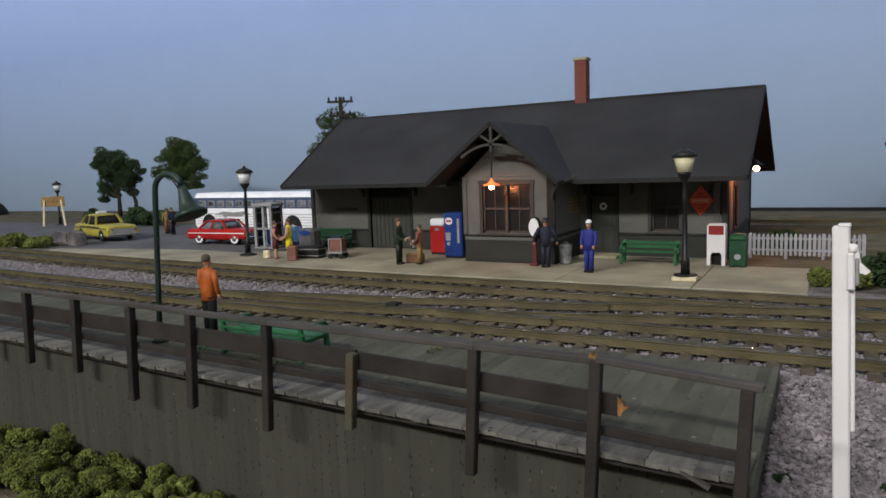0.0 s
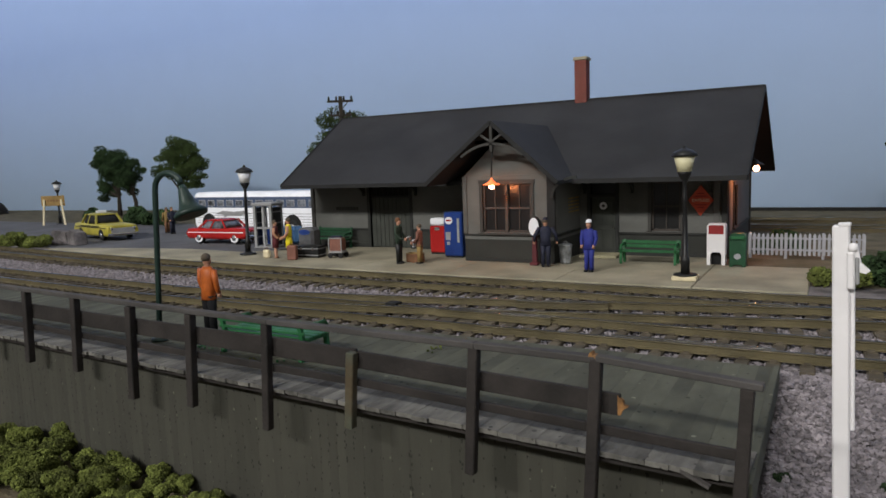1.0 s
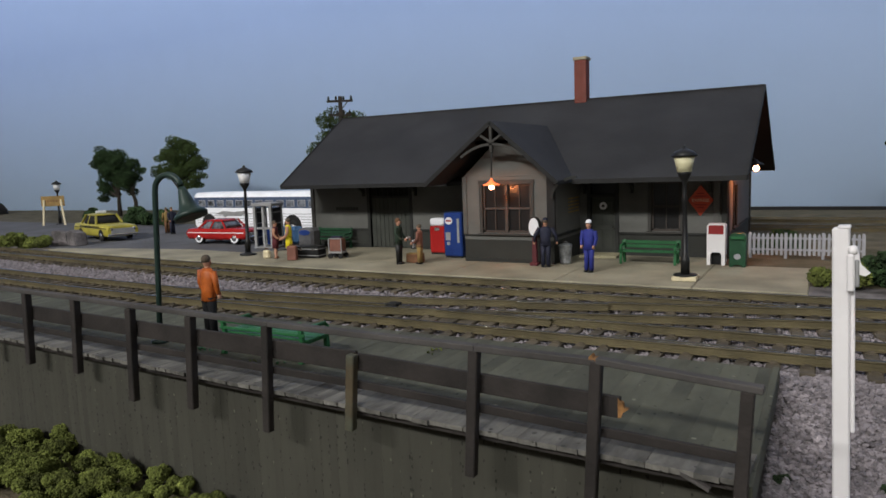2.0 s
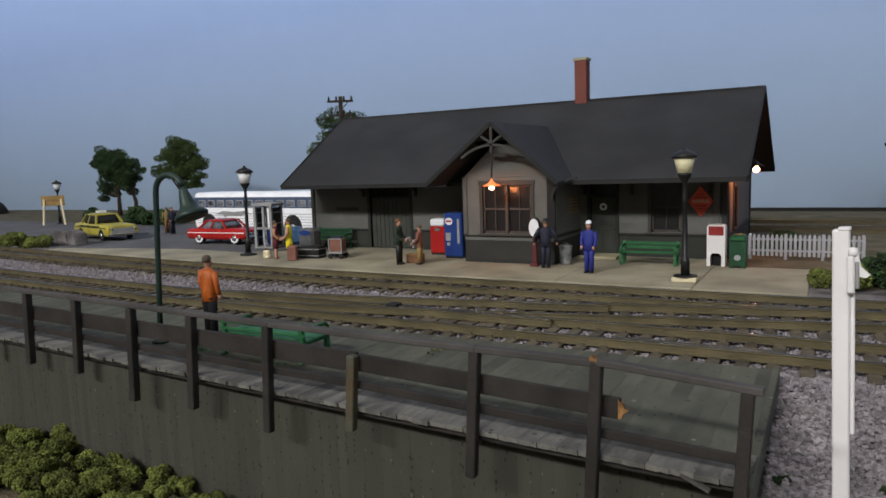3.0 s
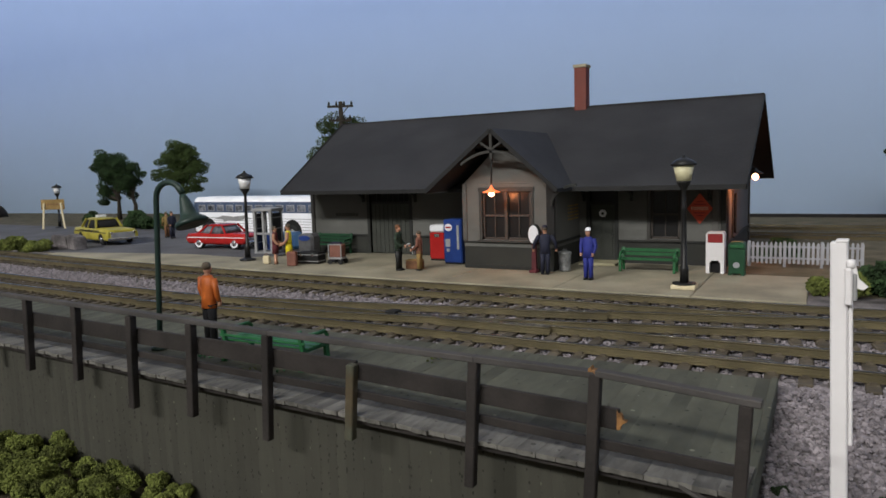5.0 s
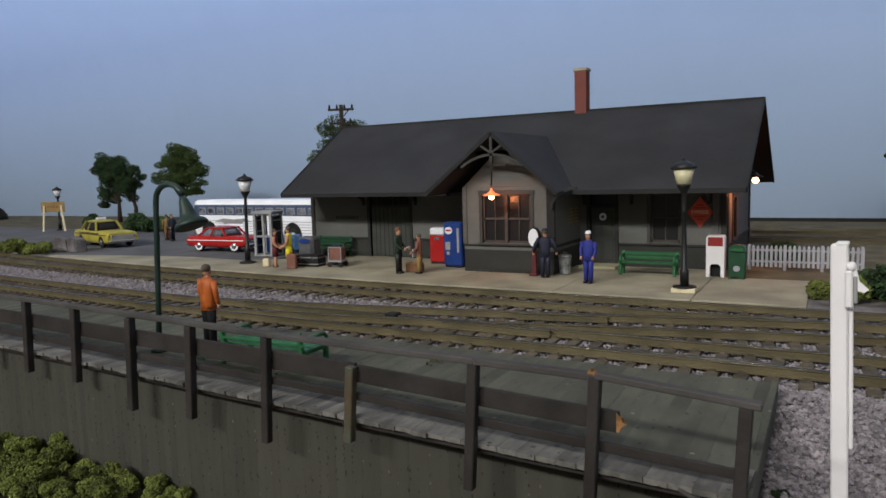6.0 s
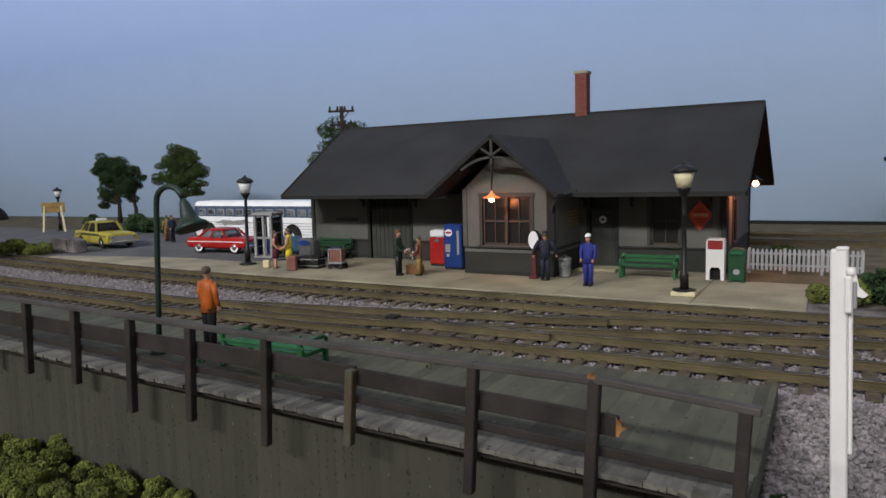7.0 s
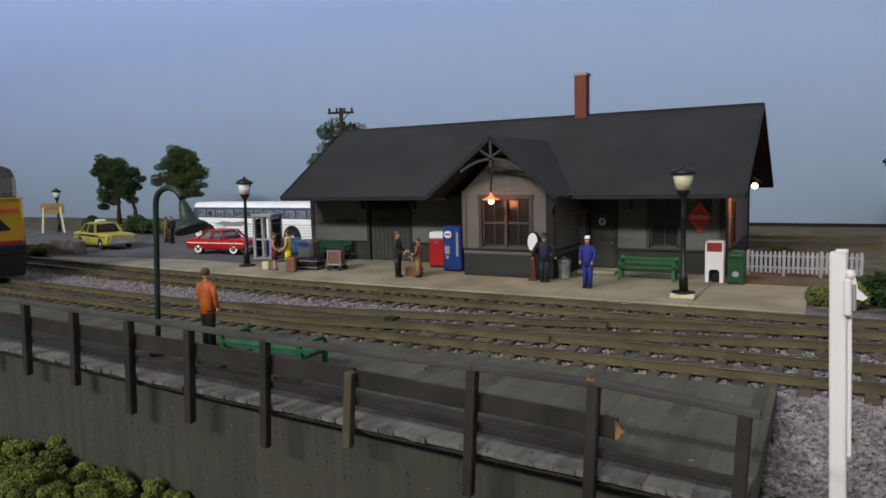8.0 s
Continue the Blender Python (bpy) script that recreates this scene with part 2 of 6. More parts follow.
def part(name, bm, material, parent=None, label="", kind="", at=None, rz=0):
    """Links a bmesh, in prototype metres, as one mesh object under a thing or a part."""
    me = bpy.data.meshes.new(name)
    bmesh.ops.scale(bm, vec=(K, K, K), verts=bm.verts)
    bm.to_mesh(me)
    bm.free()
    for m in material if isinstance(material, (list, tuple)) else (material,):
        me.materials.append(M[m])
    return link(name, me, parent, label, kind, at, rz)


def link(name, me, parent=None, label="", kind="", at=None, rz=0, rx=0, ry=0):
    ob = new(name, me)
    ob.parent = parent
    if at:
        ob.matrix_basis = pose(at[0] * K, at[1] * K, at[2] * K, rx, ry, rz)
    return tagged(ob, label, "", "", kind)


def raw(name, verts, faces, materials, parent=None, label="", kind="", index=None, smooth=False):
    me = bpy.data.meshes.new(name)
    me.from_pydata([tuple(K * c for c in v) for v in verts], [], faces)
    for m in materials:
        me.materials.append(M[m])
    if index is not None:
        me.polygons.foreach_set("material_index", index)
    if smooth:
        me.polygons.foreach_set("use_smooth", [True] * len(me.polygons))
    me.update()
    return link(name, me, parent, label, kind)


def box(x0, x1, y0, y1, z0, z1, bevel=0.0, bm=None, mi=0):
    bm = bm or bmesh.new()
    v = [bm.verts.new((x, y, z)) for x in (x0, x1) for y in (y0, y1) for z in (z0, z1)]
    fs = [bm.faces.new([v[i] for i in q]) for q in ((0, 1, 3, 2), (4, 6, 7, 5), (0, 4, 5, 1), (2, 3, 7, 6), (0, 2, 6, 4), (1, 5, 7, 3))]
    for f in fs:
        f.material_index = mi
    if bevel:
        es = {e for f in fs for e in f.edges}
        bmesh.ops.bevel(bm, geom=list(es), offset=bevel, segments=1, affect="EDGES")
    return bm


def beam(a, b, w, h, bm=None, mi=0, up=(0, 0, 1)):
    """A bar of w across and h high from a to b."""
    bm = bm or bmesh.new()
    a, b = Vector(a), Vector(b)
    d = (b - a).normalized()
    s = d.cross(Vector(up))
    s = s.normalized() if s.length > 1e-4 else Vector((1, 0, 0))
    u = s.cross(d).normalized()
    v = [bm.verts.new(p + s * i * w / 2 + u * j * h / 2) for p in (a, b) for i, j in ((-1, -1), (1, -1), (1, 1), (-1, 1))]
    for q in ((3, 2, 1, 0), (4, 5, 6, 7), (0, 1, 5, 4), (1, 2, 6, 5), (2, 3, 7, 6), (3, 0, 4, 7)):
        bm.faces.new([v[i] for i in q]).material_index = mi
    return bm


def loft(rings, bm=None, mi=0, cap=True, smooth=True):
    """Skins rings of points."""
    bm = bm or bmesh.new()
    vs = [[bm.verts.new(p) for p in r] for r in rings]
    n = len(vs[0])
    for a, b in zip(vs, vs[1:]):
        for i in range(n):
            f = bm.faces.new((a[i], a[(i + 1) % n], b[(i + 1) % n], b[i]))
            f.material_index, f.smooth = mi, smooth
    if cap:
        bm.faces.new(vs[0][::-1]).material_index = mi
        bm.faces.new(vs[-1]).material_index = mi
    return bm


def ring(c, rx, ry, n=12, z_axis=True):
    return [(c[0] + rx * math.cos(2 * math.pi * i / n), c[1] + ry * math.sin(2 * math.pi * i / n), c[2]) for i in range(n)]


def lathe(profile, n=16, bm=None, mi=0, at=(0, 0, 0)):
    """profile: rows of (radius, z)."""
    return loft([ring((at[0], at[1], at[2] + z), max(r, 1e-3), max(r, 1e-3), n) for r, z in profile], bm, mi)


def tube(points, radii, n=10, bm=None, mi=0):
    """A tube through points."""
    pts = [Vector(p) for p in points]
    rings = []
    for i, p in enumerate(pts):
        d = (pts[min(i + 1, len(pts) - 1)] - pts[max(i - 1, 0)]).normalized()
        s = d.cross(Vector((0.05, 1, 0.02))).normalized()
        u = s.cross(d)
        r = radii[i] if isinstance(radii, (list, tuple)) else radii
        rings.append([p + (s * math.cos(2 * math.pi * k / n) + u * math.sin(2 * math.pi * k / n)) * r for k in range(n)])
    return loft([[tuple(q) for q in r] for r in rings], bm, mi)


def prism(poly, y0, y1, bm=None, mi=0, bevel=0.0):
    """A polygon in x, z extruded along y."""
    bm = bm or bmesh.new()
    a = [bm.verts.new((x, y0, z)) for x, z in poly]
    b = [bm.verts.new((x, y1, z)) for x, z in poly]
    n = len(poly)
    fs = [bm.faces.new(a), bm.faces.new(b[::-1])] + [bm.faces.new((a[i], b[i], b[(i + 1) % n], a[(i + 1) % n])) for i in range(n)]
    for f in fs:
        f.material_index = mi
    bmesh.ops.recalc_face_normals(bm, faces=fs)
    if bevel:
        bmesh.ops.bevel(bm, geom=list({e for f in fs for e in f.edges}), offset=bevel, segments=2, affect="EDGES")
    return bm


def blob_cloud(centres, size, rng, flat=1.0):
    """Many small uneven clumps: verts and faces of squashed, turned octahedra."""
    base = np.array([(1, 0, 0), (-1, 0, 0), (0, 1, 0), (0, -1, 0), (0, 0, 1), (0, 0, -1)], float)
    tri = np.array([(0, 2, 4), (2, 1, 4), (1, 3, 4), (3, 0, 4), (2, 0, 5), (1, 2, 5), (3, 1, 5), (0, 3, 5)])
    n = len(centres)
    q, _ = np.linalg.qr(rng.normal(size=(n, 3, 3)))
    s = size * rng.uniform(0.55, 1.3, (n, 1, 1)) * rng.uniform(0.6, 1.25, (n, 6, 1))
    v = np.einsum("vk,nkj->nvj", base, q) * s
    v[:, :, 2] *= flat
    v += np.asarray(centres)[:, None, :]
    f = (tri[None] + 6 * np.arange(n)[:, None, None]).reshape(-1, 3)
    return v.reshape(-1, 3), f


# ---- the room and the layout's base ----
def rail_y(x, centre):
    """The tracks are straight in front of the depot and bend away beyond it."""
    u = max(0.0, -x)
    return centre + (0.0022 * u * u if u < 25 else 0.0022 * 625 + 0.11 * (u - 25))


A_Y, B_Y = -7.42, -12.08
LEFT, RIGHT = -115.0, 26.0


def ground_z(x, y):
    edge = rail_y(x, B_Y)
    if y > rail_y(x, A_Y) + 0.95:
        return -0.06 - 0.045 * max(y - 22.0, 0)
    if y > edge - 1.75:
        return -0.33
    fall = edge - 1.75 - y
    slope = max(-0.33 - 0.30 * fall, -2.75)
    cut = -0.33 if fall < 0.4 else -2.75
    return slope if x > 9.3 else cut


def build_room():
    tagged(part("floor", box(-172, 112, -218, 38, -92, -90), "room_floor"), "dark room floor under the layout table", "floor", kind="structure")
    tagged(part("ceiling", box(-172, 112, -218, 38, 122, 124), "plaster"), "plain off-white room ceiling", "ceiling", kind="structure")
    for name, b in (("wall_north", (-172, 112, 34, 38)), ("wall_south", (-172, 112, -218, -214)), ("wall_west", (-172, -168, -214, 34)), ("wall_east", (108, 112, -214, 34))):
        tagged(part(name, box(*b, -90, 122), "plaster"), "plain painted room wall", "wall", kind="structure")
    # curved sky panel
    pts = [(-160, -70), (-158, -20), (-140, 10), (-115, 27), (-85, 31), (0, 31), (60, 31), (85, 18), (95, -15)]
    verts, faces = [], []
    for x, y in pts:
        verts += [(x, y, -4), (x, y, 60)]
    faces = [(2 * i, 2 * i + 2, 2 * i + 3, 2 * i + 1) for i in range(len(pts) - 1)]
    b = raw("backdrop", verts, faces, ["sky_paint"], kind="structure", smooth=True)
    tagged(b, "hazy blue painted sky backdrop panel", "backdrop")
    mod = b.modifiers.new("thick", "SOLIDIFY")
    mod.thickness, mod.offset = 0.004, 0
    # housings for the aisle tube and for the two added fill lamps
    for x, y, z in ((-0.34, -1.95, 1.17), (1.05, -1.95, 1.11), (0.1, -0.35, 1.33)):
        t = thing("unseen_light_fitting", x / K, y / K, z / K, label="white fluorescent light fitting assumed out of view", category="light")
        part("housing", box(-54, 54, -9, 9, 1.2, 5, 0.4), "fixture", t)
        for hx in (-22, 22):
            part("hanger", box(hx - 0.5, hx + 0.5, -0.5, 0.5, 5, 122 - z / K), "fixture", t)


def build_ground():
    xs = np.unique(np.concatenate([np.arange(-160, -40, 6.0), np.arange(-40, 26, 0.5), np.arange(26, 96, 6.0)]))
    ys = np.unique(np.concatenate([np.arange(-70, -24, 4.0), np.arange(-24, -4, 0.3), np.arange(-4, 31, 2.0), [30.95]]))
    rng = np.random.default_rng(5)
    verts = []
    for y in ys:
        for x in xs:
            z = ground_z(x, y)
            if y < -14 and x > -30:
                z += 0.10 * noise.noise((x * 0.7, y * 0.7, 3))
            if -24 < y < -5:
                z += 0.02 * rng.uniform(-1, 1)
            verts.append((x, y, z))
    n = len(xs)
    faces, idx = [], []
    for j in range(len(ys) - 1):
        for i in range(n - 1):
            faces.append((j * n + i, j * n + i + 1, (j + 1) * n + i + 1, (j + 1) * n + i))
            y, x = ys[j], xs[i]
            gravel = rail_y(x, B_Y) - 1.9 < y < rail_y(x, A_Y) + 1.2 or (x > 9 and -19.5 < y < -5)
            idx.append(1 if gravel else 0)
    g = raw("ground", verts, faces, ["earth", "gravel_bed"], index=idx, kind="structure", smooth=True)
    tagged(g, "brown layout ground with scatter and grey gravel bed", "ground")


def build_platform():
    # concrete slab, cut where expansion joints run
    p = thing("platform", label="pale tan concrete station platform slabs", category="platform", kind="structure")
    cuts = [-26.9, -22.5, -18.2, -14.0, -9.8, -5.6, -1.4, 2.8, 7.0, 10.0]
    for a, b in zip(cuts, cuts[1:]):
        bm = bmesh.new()
        f = lambda x: rail_y(x, A_Y) + 1.02
        back = 0.4 if a > -13 else -0.4
        rear = back if a > -13 else rail_y(a, A_Y) + (3.9 if a > -20 else 2.9 if a > -25 else 1.5)
        back_b = back if b > -13 else rail_y(b, A_Y) + (3.9 if b > -20 else 2.9)
        poly = [(a + 0.004, f(a)), (b - 0.004, f(b)), (b - 0.004, back_b), (a + 0.004, rear)]
        if b == 10.0:
            poly = [(a + 0.012, f(a)), (b, f(b)), (b, -1.75), (a + 0.012, -1.75)]
        lo = [bm.verts.new((x, y, -0.42)) for x, y in poly]
        hi = [bm.verts.new((x, y, 0.0)) for x, y in poly]
        bm.faces.new(hi)
        bm.faces.new(lo[::-1])
        for i in range(4):
            bm.faces.new((lo[i], lo[(i + 1) % 4], hi[(i + 1) % 4], hi[i]))
        bmesh.ops.bevel(bm, geom=[e for e in bm.edges if e.verts[0].co.z > -0.1 and e.verts[1].co.z > -0.1], offset=0.02, segments=1, affect="EDGES")
        part("slab", bm, "concrete", p)
    # asphalt yard
    bm = bmesh.new()
    poly = [(-75, -1.0), (-40, -2.4), (-27.5, -4.2), (-13.0, -4.4), (-12.6, 9.0), (-24, 10.5), (-45, 9.5), (-75, 11)]
    bm.faces.new([bm.verts.new((x, y, -0.02)) for x, y in poly])
    r = bmesh.ops.extrude_face_region(bm, geom=bm.faces[:])
    bmesh.ops.translate(bm, vec=(0, 0, -0.1), verts=[v for v in r["geom"] if isinstance(v, bmesh.types.BMVert)])
    bmesh.ops.recalc_face_normals(bm, faces=bm.faces[:])
    tagged(part("road", bm, "asphalt", kind="structure"), "grey weathered asphalt station yard", "road")


RAIL = [(-0.07, -0.2), (0.07, -0.2), (0.07, -0.175), (0.018, -0.15), (0.018, -0.06), (0.04, -0.045), (0.041, -0.02), (0.032, -0.006), (0.013, 0.0), (-0.013, 0.0), (-0.032, -0.006), (-0.041, -0.02), (-0.04, -0.045), (-0.018, -0.06), (-0.018, -0.15), (-0.07, -0.175)]


def rail_mesh(name, path, parent):
    verts, faces, idx = [], [], []
    n = len(RAIL)
    for i, (x, y) in enumerate(path):
        x0, y0 = path[max(i - 1, 0)]
        x1, y1 = path[min(i + 1, len(path) - 1)]
        d = Vector((x1 - x0, y1 - y0)).normalized()
        verts += [(x - d.y * a * 1.15, y + d.x * a * 1.15, z) for a, z in RAIL]
    for i in range(len(path) - 1):
        for k in range(n):
            a, b = i * n + k, i * n + (k + 1) % n
            faces.append((a, b, b + n, a + n))
            idx.append(1 if 6 <= k <= 10 else 0)
    o = raw(name, verts, faces, ["rail_side", "rail_top"], parent, index=idx)
    o.data.polygons.foreach_set("use_smooth", [i == 1 for i in idx])
    return o


def tie_mesh(length):
    bm = box(-0.13, 0.13, -length / 2, length / 2, -0.40, -0.21, 0.015)
    for s in (-1, 1):
        box(-0.10, 0.10, s * 0.7175 - 0.17, s * 0.7175 + 0.17, -0.21, -0.195, 0, bm)
        for o in (-0.115, 0.115):
            box(-0.06, 0.06, s * 0.7175 + o - 0.035, s * 0.7175 + o + 0.035, -0.195, -0.16, 0.0, bm)
    me = bpy.data.meshes.new("tie")
    bmesh.ops.scale(bm, vec=(K, K, K), verts=bm.verts)
    bm.to_mesh(me)
    bm.free()
    me.materials.append(M["tie"])
    return me


def cross_y(x):
    """Centre line of the crossover from the near track to the far one."""
    x0, x1 = -9.0, 21.5
    u = (x - x0) / (x1 - x0)
    u = max(0.0, min(1.0, u))
    s = u + 0.05 * math.sin(2 * math.pi * u) * -1
    return B_Y + (A_Y - B_Y) * s


def build_tracks():
    xs = [LEFT + 1.5 * i for i in range(int((RIGHT - LEFT) / 1.5) + 1)]
    tie = tie_mesh(2.5)
    for centre, lab in ((A_Y, "model railway track beside the platform, brown rails on dark ties"), (B_Y, "model railway track beside the timber deck, brown rails on dark ties")):
        t = thing("railway_track", label=lab, category="track", kind="structure")
        for s in (0.7175, -0.7175):
            rail_mesh("rail", [(x, rail_y(x, centre) + s) for x in xs], t)
        x = -34.0
        while x < 24:
            link("tie", tie, t, at=(x, rail_y(x, centre), random.uniform(-0.012, 0.006)), rz=math.degrees(math.atan2(rail_y(x + .5, centre) - rail_y(x - .5, centre), 1)) + random.uniform(-1.5, 1.5))
            x += 0.545
        bm = bmesh.new()
        x = -34.6
        while x > LEFT:
            box(x - 0.13, x + 0.13, rail_y(x, centre) - 1.25, rail_y(x, centre) + 1.25, -0.4, -0.21, 0, bm)
            x -= 0.6
        part("far_ties", bm, "tie", t, kind="stuff")
    t = thing("crossover_track", label="turnout crossover joining the two model tracks", category="track", kind="structure")
    xs = [-9 + 0.5 * i for i in range(62)]
    for s in (0.7175, -0.7175):
        rail_mesh("rail", [(x, cross_y(x) + s) for x in xs if abs(cross_y(x) + s - (B_Y + 0.7175)) > 0.09 or s > 0], t)
    for x in [1.0 + 0.545 * i for i in range(34)]:
        link("tie", tie, t, at=(x + 0.02, cross_y(x), -0.012), rz=8)
    # frog and guard rails, throw box
    rail_mesh("guard_rail", [(x, B_Y + 0.7175 - 0.16) for x in (1.4, 2.0, 3.0, 4.0, 4.6)], t)
    rail_mesh("guard_rail", [(x, B_Y - 0.7175 + 0.16) for x in (6.4, 7.0, 8.0, 9.0, 9.6)], t)
    rail_mesh("guard_rail", [(x, cross_y(x) + 0.7175 - 0.16) for x in (3.0, 3.8, 4.6, 5.4)], t)
    part("throw_box", box(-0.22, 0.12, -11.55, -11.2, -0.2, 0.05, 0.02), "dark", t)


def stones(name, label, count, area, size, rng, keep):
    xs = rng.uniform(area[0], area[1], count * 3)
    ys = rng.uniform(area[2], area[3], count * 3)
    ok = [i for i in range(count * 3) if keep(xs[i], ys[i])][:count]
    c = [(xs[i], ys[i], ground_z(xs[i], ys[i]) + (0.10 * noise.noise((xs[i] * 0.7, ys[i] * 0.7, 3)) if ys[i] < -14 else 0) + rng.uniform(0.0, size)) for i in ok]
    v, f = blob_cloud(c, size, rng, 0.75)
    s = raw(name, v.tolist(), f.tolist(), ["stone"], kind="stuff")
    tagged(s, label, "ballast")


def build_ballast():
    rng = np.random.default_rng(11)

    def between(x, y):
        a, b = rail_y(x, A_Y), rail_y(x, B_Y)
        return b - 1.6 < y < a + 0.95

    stones("ballast", "pinkish grey crushed stone ballast between the tracks", 52000, (-34, 18, -14.2, -3), 0.060, rng, between)
    stones("ballast", "loose grey crushed stone ballast beside the deck", 17000, (9.70, 14.5, -19.5, -13.2), 0.06, rng, lambda x, y: True)


# ---- the depot ----
WL, WR, DEEP, WALL = -12.2, 7.17, 8.2, 3.05
RL, RR, EAVE_Y, EAVE_Z, RIDGE_Y, RIDGE_Z = -12.1 - 0.02, 8.05, -2.3, 3.09, 4.11, 6.53
RPROW = -13.15  # the west gable leans out at its ridge
BL, BR, BAY_Y, BC = -2.08, 1.62, -3.0, -0.40


def siding(bm, x0, x1, z0, z1, y, along="x", board=0.145, mi=0):
    """Lapped boards: each leans out at its foot. along: the wall's direction; y: its outer face."""
    z = z0
    while z < z1 - 0.01:
        t = min(z + board, z1)
        lean = 0.018 if mi == 0 else 0.008
        q = [(x0, y - lean, z), (x1, y - lean, z), (x1, y - 0.004, t), (x0, y - 0.004, t)]
        r = [(x0, y, z), (x1, y, z)]
        if along == "y":
            q = [(-b, a, c) for a, b, c in q]
            r = [(-b, a, c) for a, b, c in r]
        v = [bm.verts.new(p) for p in q]
        w = [bm.verts.new(p) for p in r]
        bm.faces.new(v).material_index = mi
        bm.faces.new((w[0], w[1], v[1], v[0])).material_index = mi
        z = t


def clad(name, parent, x0, x1, y, holes, along="x", top=WALL, belt=0.86):
    """A wall of thickness 0.2 with openings (x0, x1, z0, z1), dark wainscot below a belt rail and lapped boards above."""
    bm, lap = bmesh.new(), bmesh.new()
    spans = sorted({x0, x1, *[h[0] for h in holes], *[h[1] for h in holes]})
    for a, b in zip(spans, spans[1:]):
        mid = (a + b) / 2
        cut = [(h[2], h[3]) for h in holes if h[0] < mid < h[1]]
        z = 0.0
        solid = []
        for c, d in sorted(cut):
            solid.append((z, c))
            z = d
        solid.append((z, top))
        for c, d in solid:
            if d - c < 0.02:
                continue
            if along == "x":
                box(a, b, y, y + 0.2, c, d, 0, bm, 2)
            else:
                box(-y - 0.2, -y, a, b, c, d, 0, bm, 2)
            lo, hi = (c, min(d, belt)), (max(c, belt), d)
            if lo[1] - lo[0] > 0.02:
                siding(lap, a, b, *lo, y, along, 0.29, 1)
            if hi[1] - hi[0] > 0.02:
                siding(lap, a, b, *hi, y, along, 0.145, 0)
    bmesh.ops.recalc_face_normals(bm, faces=bm.faces[:])
    w = part(name, bm, ("siding", "siding_dark", "dark"), parent)
    part("siding", lap, ("siding", "siding_dark"), w, kind="stuff")
    return w


def window(parent, x0, x1, z0, z1, y, sashes=1, along="x"):
    """A framed sash window with muntins, set in an opening of a wall whose outer face is at y."""
    def put(name, bm, m, p, label=""):
        if along == "y":
            bmesh.ops.transform(bm, matrix=Matrix(((0, -1, 0, 0), (1, 0, 0, 0), (0, 0, 1, 0), (0, 0, 0, 1))), verts=bm.verts)
        return part(name, bm, m, p, label)

    w = put("window", box(x0, x1, y + 0.12, y + 0.14, z0, z1), "pane", parent, "dark glass sash window")
    w.visible_shadow = False
    bm = bmesh.new()
    for a, b, c, d in ((x0 - 0.13, x0, z0 - 0.02, z1), (x1, x1 + 0.13, z0 - 0.02, z1), (x0 - 0.16, x1 + 0.16, z1, z1 + 0.17)):
        box(a, b, y - 0.06, y + 0.12, c, d, 0.01, bm)
    put("frame", bm, "trim_light", w)
    put("sill", box(x0 - 0.2, x1 + 0.2, y - 0.12, y + 0.1, z0 - 0.1, z0 - 0.02, 0.012), "trim_light", w)
    width = (x1 - x0) / sashes
    for k in range(sashes):
        a, b = x0 + k * width, x0 + (k + 1) * width
        bm = bmesh.new()
        zm = (z0 + z1) / 2
        for p, q, r, s in ((a, a + 0.07, z0, z1), (b - 0.07, b, z0, z1), (a, b, z0, z0 + 0.08), (a, b, z1 - 0.07, z1), (a, b, zm - 0.04, zm + 0.04)):
            box(p, q, y + 0.04, y + 0.115, r, s, 0, bm)
        m = (a + b) / 2
        box(m - 0.018, m + 0.018, y + 0.06, y + 0.11, z0, z1, 0, bm)
        if sashes > 1 and k < sashes - 1:
            box(b - 0.06, b + 0.06, y - 0.03, y + 0.117, z0, z1, 0, bm)
        put("sash", bm, "sash", w)
    return w


